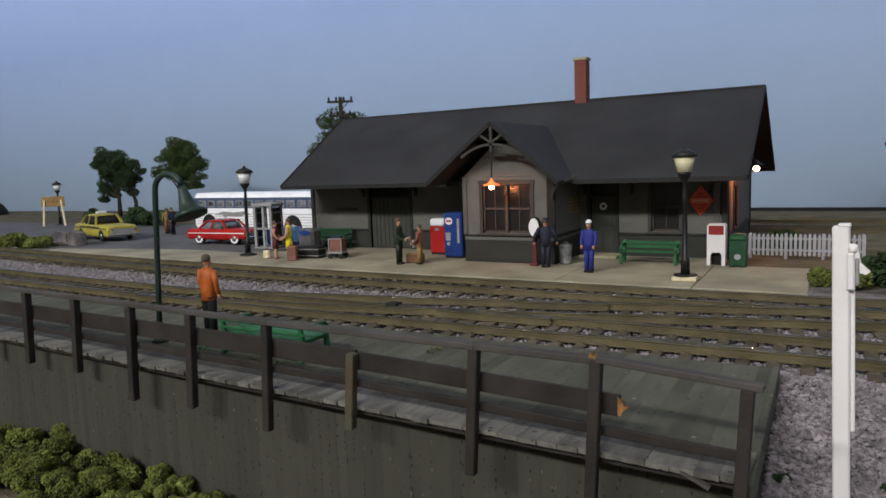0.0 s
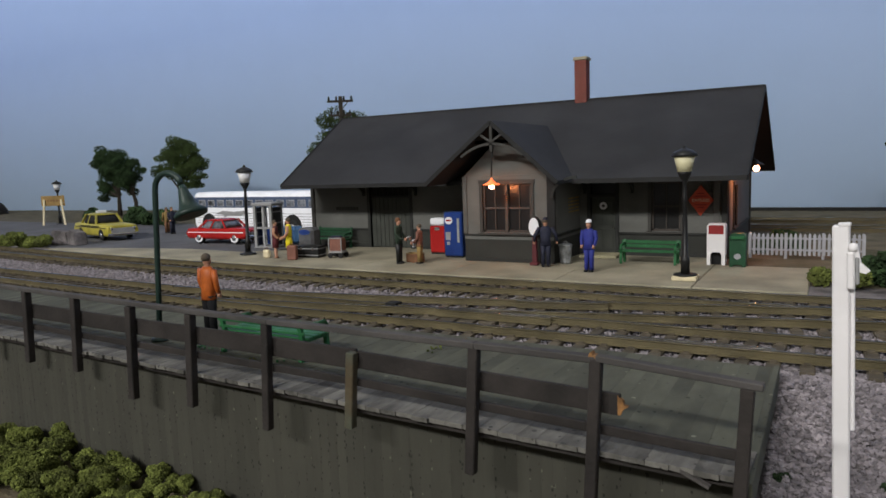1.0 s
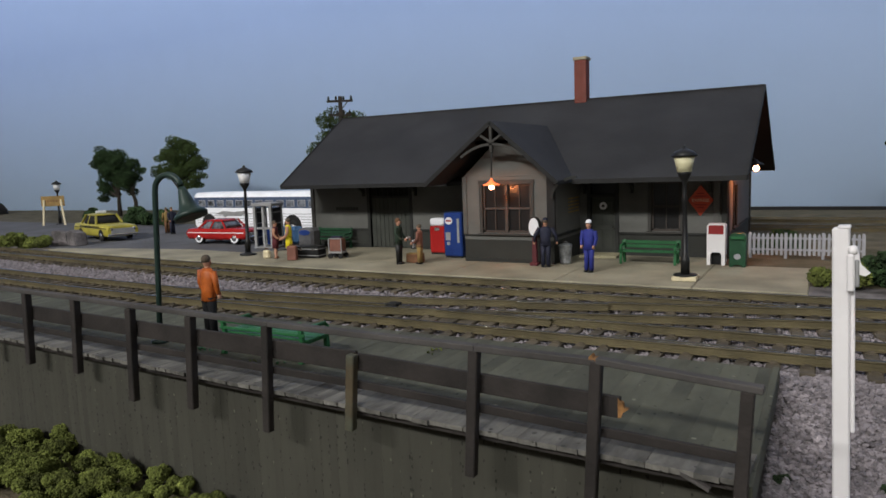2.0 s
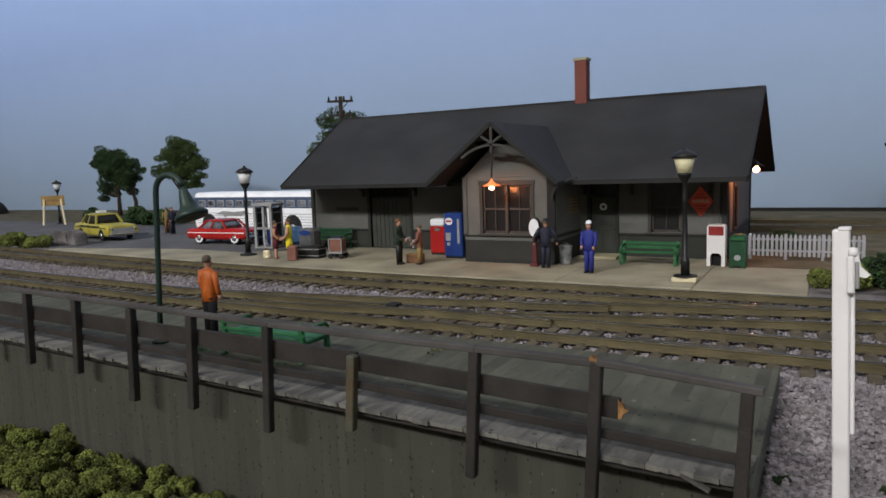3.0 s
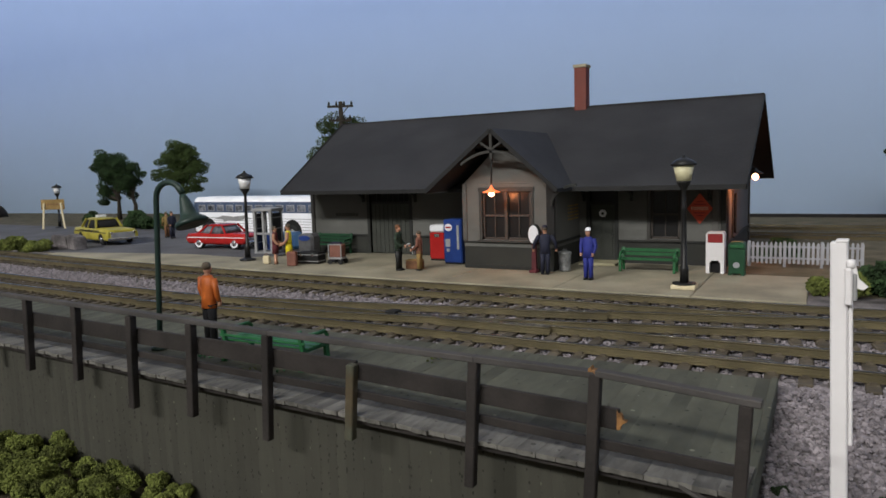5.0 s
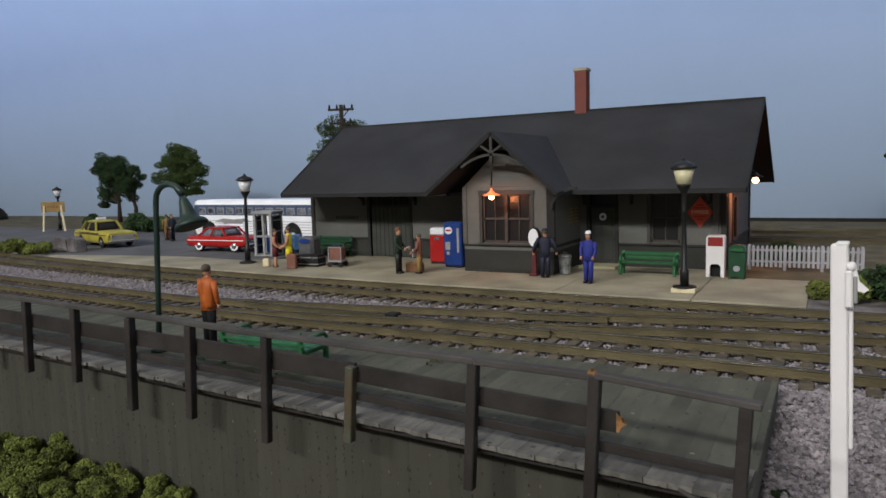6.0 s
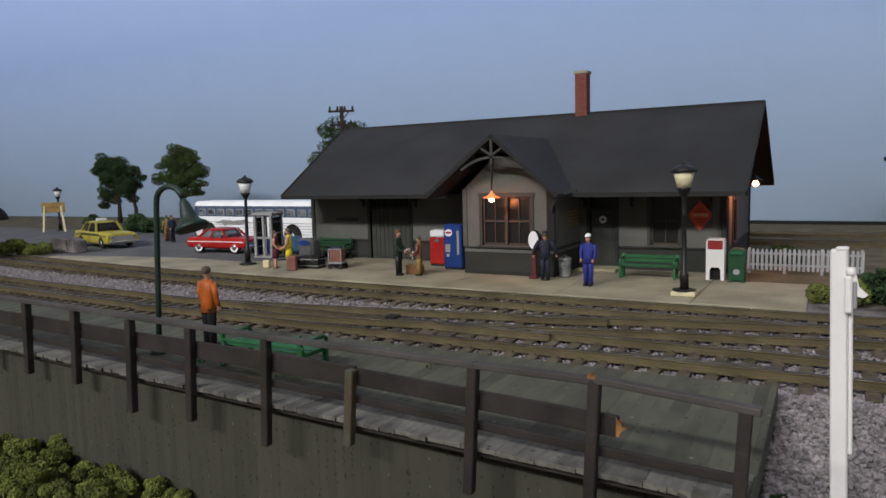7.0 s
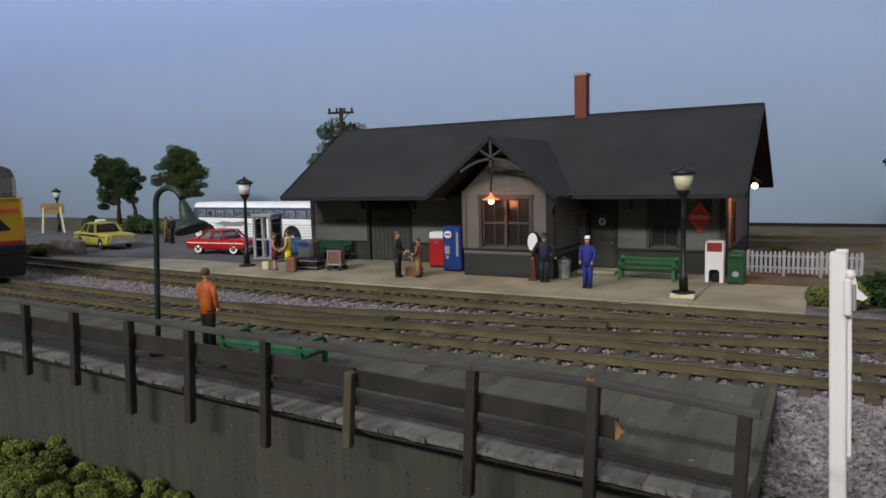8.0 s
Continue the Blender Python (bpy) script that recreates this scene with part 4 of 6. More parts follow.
# ---- things on the platform ----
def figure(x, y, z, rz, label, coat, legs, top="hair", skirt=False, hat=None, h=1.76, arm=0.25, apron=None, spread=0.0, sheet=None, bare=False):
    """A painted model figure, one plain mesh; it faces its own +y."""
    mats = [coat, legs, "skin", top, hat or top, apron or coat, "black", "white"]
    s = h / 1.76
    bm = bmesh.new()
    if skirt:
        for sx in (-0.09, 0.09):
            loft([ring((sx, 0.02, 0.0), 0.06, 0.11, 8), ring((sx, 0, 0.08), 0.05, 0.06, 8), ring((sx, 0, 0.55), 0.075, 0.08, 8)], bm, 2)
        loft([ring((0, 0, 0.48), 0.20, 0.17, 12), ring((0, 0, 0.75), 0.21, 0.17, 12), ring((0, 0, 0.98), 0.17, 0.13, 12)], bm, 1)
    else:
        for sx in (-0.105, 0.105):
            loft([ring((sx, 0.05, 0.0), 0.07, 0.16, 8), ring((sx, 0.04, 0.07), 0.065, 0.13, 8)], bm, 6)
            loft([ring((sx, 0, 0.06), 0.085, 0.10, 10), ring((sx, 0, 0.45), 0.092, 0.10, 10), ring((sx * 0.95, 0, 0.84), 0.12, 0.135, 10)], bm, 1)
    lo = 0.95 if skirt else 0.76
    loft([ring((0, 0, lo), 0.225, 0.165, 14), ring((0, 0, 1.02), 0.20, 0.145, 14), ring((0, 0, 1.22), 0.235, 0.15, 14), ring((0, 0, 1.38), 0.245, 0.135, 14), ring((0, 0, 1.47), 0.12, 0.09, 14)], bm, 0)
    if apron:
        loft([ring((0, 0.05, 0.62), 0.19, 0.15, 12), ring((0, 0.05, 1.0), 0.2, 0.15, 12)], bm, 5)
    loft([ring((0, 0, 1.45), 0.07, 0.07, 8), ring((0, 0.01, 1.54), 0.065, 0.065, 8)], bm, 2)
    for sx in (-1, 1):
        tube([(sx * 0.24, 0, 1.40), (sx * (0.31 + spread * 0.5), 0.0, 1.15), (sx * (0.28 + spread * 0.8), arm * 0.5, 0.95), (sx * (0.25 + spread), arm, 0.9 + 0.4 * max(arm - 0.2, 0))], [0.085, 0.07, 0.058, 0.048], 8, bm, 2 if bare else 0)
        loft([ring((sx * (0.25 + spread), arm, 0.80 + 0.4 * max(arm - 0.2, 0)), 0.045, 0.055, 8), ring((sx * (0.25 + spread), arm, 0.92 + 0.4 * max(arm - 0.2, 0)), 0.05, 0.05, 8)], bm, 2)
    loft([ring((0, 0.01, 1.50), 0.055, 0.065, 12), ring((0, 0.02, 1.56), 0.088, 0.105, 12), ring((0, 0.01, 1.65), 0.092, 0.11, 12)], bm, 2)
    loft([ring((0, -0.015, 1.60), 0.098, 0.10, 12), ring((0, -0.01, 1.68), 0.103, 0.118, 12), ring((0, -0.01, 1.74), 0.075, 0.085, 12), ring((0, -0.01, 1.76), 0.03, 0.03, 12)], bm, 3)
    if sheet:
        x0, y0, z0, w, tall = sheet
        box(x0 - w, x0 + w, y0 - 0.02, y0 + 0.02, z0, z0 + tall, 0, bm, 7)
    if hat:
        loft([ring((0, 0.03, 1.68), 0.115, 0.145, 12), ring((0, 0.03, 1.695), 0.115, 0.145, 12), ring((0, 0, 1.70), 0.105, 0.117, 12), ring((0, -0.01, 1.76), 0.10, 0.11, 12), ring((0, -0.01, 1.785), 0.05, 0.055, 12)], bm, 4)
    bmesh.ops.scale(bm, vec=(s * 0.88, s * 0.9, s), verts=bm.verts)
    loft([ring((0, 0, -0.03), 0.17, 0.12, 12), ring((0, 0, 0.006), 0.17, 0.12, 12)], bm, 6)
    ob = part("figurine", bm, mats)
    ob.matrix_basis = pose(x * K, y * K, z * K, 0, 0, rz)
    tagged(ob, label, "figurine", "painted model figures")
    return ob


def build_figures():
    figure(-2.38, -15.75, -0.04, -6, "painted model figure in an orange jacket standing on the deck", "orange", "black_cloth", arm=0.12, h=1.93, top="hair")
    figure(-10.65, -4.5, 0.01, -60, "painted model figure in a maroon dress beside the luggage", "maroon", "maroon", skirt=True, h=1.66, arm=0.3, bare=True)
    figure(-9.78, -4.6, 0.01, 120, "painted model figure in a bright yellow dress beside the luggage", "yellow_cloth", "yellow_cloth", skirt=True, h=1.78, arm=0.3, bare=True)
    figure(-4.25, -4.5, 0.01, -80, "painted model figure in a dark green coat holding papers", "green_cloth", "black", h=1.8, arm=0.42, top="brown", sheet=(0.0, 0.45, 0.98, 0.2, 0.05))
    figure(-3.45, -4.25, 0.01, 100, "painted model figure in an orange shirt and white apron", "leather", "tan", h=1.55, arm=0.34, sheet=(0.0, 0.3, 0.72, 0.16, 0.34))
    figure(1.55, -3.75, 0.01, 20, "painted model figure in a navy uniform before the bay", "navy", "navy", h=1.76, hat="navy", arm=0.2, spread=0.22)
    figure(3.37, -4.45, 0.01, 170, "painted model figure in blue overalls and a white cap", "blue_cloth", "blue_cloth", h=1.76, hat="white", arm=0.12)
    figure(-26.9, 3.5, 0.0, -100, "small painted model figure in dark clothes in the yard", "navy", "navy", h=1.75, arm=0.2)
    figure(-27.9, 3.9, 0.0, 80, "small painted model figure in a tan coat in the yard", "tan", "brown", h=1.7, arm=0.2)


def build_street_lamp(x, y, z, h, glass, lean, label, plinth=True):
    l = thing("street_lamp", x, y, z, label=label, category="street lamp", group="platform lamps", lean=lean)
    if plinth:
        part("plinth", box(-0.36, 0.36, -0.32, 0.32, 0, 0.14, 0.02), "cream" if glass == "cream_glass" else "concrete", l)
        part("base_plate", lathe([(0.36, 0.14), (0.36, 0.18), (0.18, 0.19)], 14), "black", l)
    else:
        part("base_plate", lathe([(0.38, 0.0), (0.38, 0.07), (0.2, 0.10), (0.14, 0.16)], 14), "black", l)
    part("pole", lathe([(0.135, 0.15), (0.135, 0.62), (0.12, 0.70), (0.085, 0.74), (0.07, h * 0.60), (0.09, h * 0.61), (0.068, h * 0.63), (0.062, h - 1.05), (0.11, h - 0.95), (0.20, h - 0.80), (0.21, h - 0.74)], 14), "black", l)
    part("globe", lathe([(0.21, h - 0.735), (0.31, h - 0.27)], 16), glass, l)
    part("cap", lathe([(0.37, h - 0.27), (0.40, h - 0.24), (0.29, h - 0.12), (0.13, h - 0.05), (0.07, h - 0.02), (0.05, h + 0.04), (0.01, h + 0.07)], 16), "black", l)


def build_bench(x, y, z, rz, length, mat_name, label, slats=3, deep=1.0):
    b = thing("bench", x, y, z, rz, label, "bench", "green benches")
    n = 4
    for i in range(n):
        part("seat_slat", box(-length / 2, length / 2, (-0.05 + i * 0.125) * deep, (0.055 + i * 0.125) * deep, 0.43, 0.475, 0.012), mat_name, b)
    for i in range(slats):
        part("back_slat", box(-length / 2, length / 2, 0.475 * deep + 0.03 * i, 0.475 * deep + 0.04 + 0.03 * i, 0.54 + i * 0.145, (0.66 if deep < 1.2 else 0.60) + i * 0.145, 0.012), mat_name, b)
    for s in (-1, 1):
        xs = s * (length / 2 - 0.1)
        bm = bmesh.new()
        beam((xs, -0.03, 0), (xs, 0.0, 0.43), 0.09, 0.09, bm, 0, (0, 1, 0))
        beam((xs, 0.5 * deep, 0), (xs, 0.44 * deep, 0.43), 0.09, 0.09, bm, 0, (0, 1, 0))
        beam((xs, 0.45 * deep, 0.40), (xs, 0.45 * deep + 0.045 * slats, 0.54 + 0.147 * slats), 0.08, 0.08, bm, 0, (0, 1, 0))
        beam((xs, -0.03, 0.40), (xs, 0.48 * deep, 0.40), 0.08, 0.07, bm)
        part("leg_frame", bm, mat_name, b)
        bm = bmesh.new()
        tube([(xs, -0.03, 0.42), (xs, -0.05, 0.60), (xs, 0.02, 0.67), (xs, 0.25 * deep, 0.68), (xs, 0.5 * deep, 0.70)], 0.045, 8, bm)
        part("armrest", bm, mat_name, b)


def build_red_cooler():
    c = thing("drinks_cooler", -4.2, -1.25, 0, 4, "red drinks vending machine with a white top", "vending machine")
    part("cabinet", box(-0.36, 0.36, -0.3, 0.3, 0.06, 1.22, 0.05), "red", c)
    part("top", box(-0.35, 0.35, -0.31, 0.3, 1.23, 1.54, 0.06), "white", c)
    part("foot", box(-0.32, 0.32, -0.26, 0.26, 0.0, 0.07), "black", c)
    part("badge", box(-0.12, 0.12, -0.33, -0.3, 1.02, 1.16, 0.01), "chrome", c)


def build_blue_cooler():
    c = thing("drinks_cooler", -2.98, -2.05, 0, 0, "tall blue drinks vending machine with a round badge", "vending machine")
    part("cabinet", box(-0.42, 0.42, -0.32, 0.32, 0.05, 1.86, 0.05), "blue", c)
    part("foot", box(-0.38, 0.38, -0.28, 0.28, 0.0, 0.06), "black", c)
    part("badge", loft([[(-0.17 + 0.17 * math.cos(a), y, 1.52 + 0.15 * math.sin(a)) for a in [2 * math.pi * i / 16 for i in range(16)]] for y in (-0.31, -0.345)]), "white", c)
    part("badge_band", box(-0.29, -0.05, -0.352, -0.344, 1.49, 1.56), "red", c)
    part("dispenser", box(-0.33, -0.1, -0.34, -0.31, 0.72, 1.05, 0.012), "grey_metal", c)
    part("slot_plate", box(-0.28, -0.14, -0.34, -0.31, 0.52, 0.65, 0.01), "grey_metal", c)
    part("strip", box(0.2, 0.31, -0.34, -0.31, 0.62, 1.62, 0.012), "grey_metal", c)


def build_small_platform():
    t = thing("dustbin", 1.97, -2.8, 0, label="galvanised ribbed dustbin with a lid beside the bay", category="dustbin")
    rows = [(0.19, 0)]
    for i in range(6):
        rows += [(0.205 + 0.004 * i, 0.05 + i * 0.1), (0.218 + 0.004 * i, 0.075 + i * 0.1), (0.205 + 0.004 * i, 0.10 + i * 0.1)]
    part("body", lathe(rows + [(0.235, 0.64), (0.235, 0.66)], 18), "galvanised", t)
    part("lid", lathe([(0.25, 0.655), (0.255, 0.69), (0.2, 0.74), (0.05, 0.765)], 18), "galvanised", t)
    part("handle", tube([(-0.07, 0, 0.76), (-0.06, 0, 0.82), (0.06, 0, 0.82), (0.07, 0, 0.76)], 0.016, 6), "galvanised", t)
    # white letter box
    m = thing("letter_box", 7.06, -1.6, 0, label="white letter box with a red panel on legs", category="mailbox")
    part("body", prism([(-0.3, 0), (-0.18, 0), (-0.18, 0.36), (-0.11, 0.45), (0.11, 0.45), (0.18, 0.36), (0.18, 0), (0.3, 0), (0.3, 1.36), (0.25, 1.44), (-0.25, 1.44), (-0.3, 1.36)], -0.24, 0.24), "white_plastic", m)
    part("panel", box(-0.245, 0.245, -0.26, -0.235, 1.08, 1.39, 0.012), "red_dull", m)
    part("back_box", box(-0.2, 0.2, 0.0, 0.2, 0.0, 0.44), "dark", m)
    # weighing scale against the bay
    w = thing("weighing_scale", 1.0, -3.40, 0, 4, "brown coin weighing scale with a white dial plate", "scale")
    part("base", box(-0.15, 0.15, -0.22, 0.14, 0, 0.1, 0.02), "maroon", w)
    part("column", prism([(-0.09, 0.1), (0.09, 0.1), (0.07, 1.05), (-0.07, 1.05)], -0.08, 0.1, None, 0, 0.015), "maroon", w)
    oval = lambda a, b: [(a * math.cos(2 * math.pi * i / 18), 1.42 + b * math.sin(2 * math.pi * i / 18)) for i in range(18)]
    head = part("head", prism(oval(0.23, 0.37), -0.09, 0.12), "black", w)
    part("dial_plate", prism(oval(0.19, 0.33), -0.115, -0.085), "white", head, "white dial plate")
    # green litter bin
    b = thing("litter_bin", 7.78, -1.85, 0, label="dark green litter bin beside the letter box", category="bin")
    part("body", prism([(-0.25, 0.06), (0.25, 0.06), (0.27, 0.92), (-0.27, 0.92)], -0.26, 0.26, None, 0, 0.02), "green_deep", b)
    part("lid", prism([(-0.29, 0.92), (0.29, 0.92), (0.25, 1.08), (0.16, 1.14), (-0.16, 1.14), (-0.25, 1.08)], -0.28, 0.28, None, 0, 0.02), "green_deep", b)
    part("flap", box(-0.2, 0.2, -0.30, -0.27, 0.95, 1.05, 0.01), "green_paint", b)
    part("badge", loft([[(0.11 * math.cos(a), y, 0.36 + 0.1 * math.sin(a)) for a in [2 * math.pi * i / 12 for i in range(12)]] for y in (-0.25, -0.275)]), "picket", b)
    for x in (-0.2, 0.2):
        part("foot", box(x - 0.06, x + 0.06, -0.25, 0.25, 0, 0.07), "green_deep", b)
    # luggage
    t = thing("trunk", -9.3, -3.75, 0, 6, "black studded travel trunk on the platform", "trunk")
    part("body", box(-0.56, 0.56, -0.32, 0.32, 0.0, 0.5, 0.03), "black", t)
    for z in (0.1, 0.38):
        part("strap", box(-0.57, 0.57, -0.335, 0.335, z, z + 0.035), "grey_metal", t)
    for x in (-0.3, 0.3):
        part("clasp", box(x - 0.05, x + 0.05, -0.35, -0.32, 0.33, 0.45, 0.008), "chrome", t)
    t = thing("crate", -10.25, -2.7, 0, 5, "grey tarpaulin-covered crate with a blue top panel", "crate")
    part("body", box(-0.42, 0.42, -0.35, 0.35, 0.0, 1.18, 0.12), "loco_grey", t)
    part("panel", loft([[(0.3 * math.cos(a), -0.36 - d, 1.0 + 0.12 * math.sin(a)) for a in [2 * math.pi * i / 14 for i in range(14)]] for d in (-0.02, 0.03)]), "blue", t)
    t = thing("crate", -14.5, 0.6, 0, 4, "rounded blue painted crate standing behind the phone booth", "crate")
    part("body", box(-0.85, 0.85, -0.35, 0.35, 0.0, 0.9, 0.16), "pale_blue", t)
    for x in (-0.5, 0.5):
        part("strap", box(x - 0.05, x + 0.05, -0.365, 0.365, 0.16, 0.74), "blue", t)
    t = thing("suitcase", -9.5, -4.75, 0, 20, "brown suitcase standing on its end", "suitcase")
    part("body", box(-0.21, 0.21, -0.13, 0.13, 0.0, 0.62, 0.04), "leather", t)
    part("handle", tube([(-0.08, 0, 0.61), (-0.07, 0, 0.68), (0.07, 0, 0.68), (0.08, 0, 0.61)], 0.018, 6), "brown", t)
    t = thing("handbag", -11.15, -4.55, 0, 15, "pale pink handbag on the platform", "bag")
    part("body", box(-0.16, 0.16, -0.1, 0.1, 0.0, 0.36, 0.05), "cream", t)
    part("handle", tube([(-0.08, 0, 0.34), (-0.06, 0, 0.45), (0.06, 0, 0.45), (0.08, 0, 0.34)], 0.015, 6), "brown", t)
    t = thing("luggage_cart", -7.95, -3.6, 0, 8, "small luggage cart carrying a red crate", "cart")
    part("bed", box(-0.32, 0.32, -0.26, 0.26, 0.22, 0.3, 0.01), "grey_metal", t)
    for x, y in ((-0.25, -0.24), (0.25, -0.24), (-0.25, 0.24), (0.25, 0.24)):
        bm = bmesh.new()
        lathe([(0.11, -0.03), (0.11, 0.03)], 12, bm)
        bmesh.ops.rotate(bm, matrix=Matrix.Rotation(math.pi / 2, 3, "X"), verts=bm.verts)
        bmesh.ops.translate(bm, vec=(x, y, 0.11), verts=bm.verts)
        part("wheel", bm, "rubber", t)
    part("box", box(-0.27, 0.27, -0.22, 0.22, 0.3, 0.84, 0.02), "leather", t, "dull red crate")
    bm = bmesh.new()
    for a, b_ in (((-0.3, -0.24, 0.3), (-0.3, -0.24, 0.86)), ((0.3, -0.24, 0.3), (0.3, -0.24, 0.86)), ((-0.3, -0.24, 0.85), (0.3, -0.24, 0.85))):
        beam(a, b_, 0.04, 0.04, bm, 0, (0, 1, 0))
    part("rail", bm, "grey_metal", t)
    t = thing("bag", -8.3, -3.2, 0.0, 0, "dark holdall on the platform", "bag")
    part("body", box(-0.3, 0.3, -0.15, 0.15, 0.0, 0.9, 0.08), "navy", t)
    t = thing("low_stool", -3.85, -3.9, 0, 10, "small brown wooden box on the platform", "box")
    part("body", box(-0.35, 0.3, -0.2, 0.2, 0.0, 0.34, 0.03), "brown", t)
    for s in (-0.12, 0.12):
        part("slat", box(-0.36, 0.31, s - 0.03, s + 0.03, 0.34, 0.37), "tan", t)


def build_phone_booth():
    p = thing("phone_booth", -14.2, -1.1, 0, 10, "grey metal-framed glazed phone booth", "phone booth")
    for x in (-0.46, 0.46):
        for y in (-0.45, 0.45):
            part("corner_post", box(x - 0.07, x + 0.07, y - 0.07, y + 0.07, 0, 2.1, 0.01), "grey_metal", p)
    part("roof", box(-0.6, 0.6, -0.55, 0.55, 2.1, 2.25, 0.03), "grey_metal", p)
    part("floor_plate", box(-0.56, 0.56, -0.51, 0.51, 0.0, 0.08), "grey_metal", p)
    part("side_panel", box(-0.43, 0.43, 0.42, 0.46, 0.08, 0.9), "blue", p)
    for x in (-0.5, 0.5):
        w = part("pane", box(x - 0.01, x + 0.01, -0.38, 0.38, 0.1, 2.0), "pane", p)
        w.visible_shadow = False
        for z in (0.5, 1.2, 1.75):
            part("bar", box(x - 0.03, x + 0.03, -0.38, 0.38, z, z + 0.06), "grey_metal", p)
    part("door_bar", box(-0.43, 0.43, -0.47, -0.42, 0.95, 1.05), "grey_metal", p)
    part("door_stile", box(-0.06, 0.06, -0.47, -0.42, 0.08, 2.1), "grey_metal", p)
    part("telephone", box(-0.15, 0.15, 0.3, 0.42, 1.2, 1.6, 0.02), "black", p)


# ---- vehicles in the yard ----
def wheel(parent, x, y, r, w, cap="chrome"):
    bm = bmesh.new()
    lathe([(r * 0.6, -w / 2), (r * 0.95, -w / 2), (r, -w / 4), (r, w / 4), (r * 0.95, w / 2), (r * 0.6, w / 2)], 20, bm)
    bmesh.ops.rotate(bm, matrix=Matrix.Rotation(math.pi / 2, 3, "X"), verts=bm.verts)
    o = part("wheel", bm, "rubber", parent, at=(x, y, r))
    for nm, m, q in ((("whitewall", "white", r * 0.78),) if cap == "chrome" else ()) + (("hubcap", "chrome", r * 0.5),):
        bm = bmesh.new()
        lathe([(q, -w / 2 - 0.02), (q, w / 2 + 0.02)] if nm == "whitewall" else [(q * 0.3, -w / 2 - 0.06), (q, -w / 2 - 0.03), (q, w / 2 + 0.03), (q * 0.3, w / 2 + 0.06)], 18, bm)
        bmesh.ops.rotate(bm, matrix=Matrix.Rotation(math.pi / 2, 3, "X"), verts=bm.verts)
        part(nm, bm, m, o)


def car_body(profile, half, tuck):
    """Rings across the car: profile rows are (x, z_low, z_high)."""
    rings = []
    for x, lo, hi in profile:
        m = lo + (hi - lo) * 0.62
        rings.append([(x, -half * 0.92, lo), (x, -half, lo + 0.12), (x, -half, m), (x, -half * tuck, hi - 0.03), (x, -half * 0.6, hi), (x, half * 0.6, hi), (x, half * tuck, hi - 0.03), (x, half, m), (x, half, lo + 0.12), (x, half * 0.92, lo)])
    return loft(rings, None, 0, True, True)


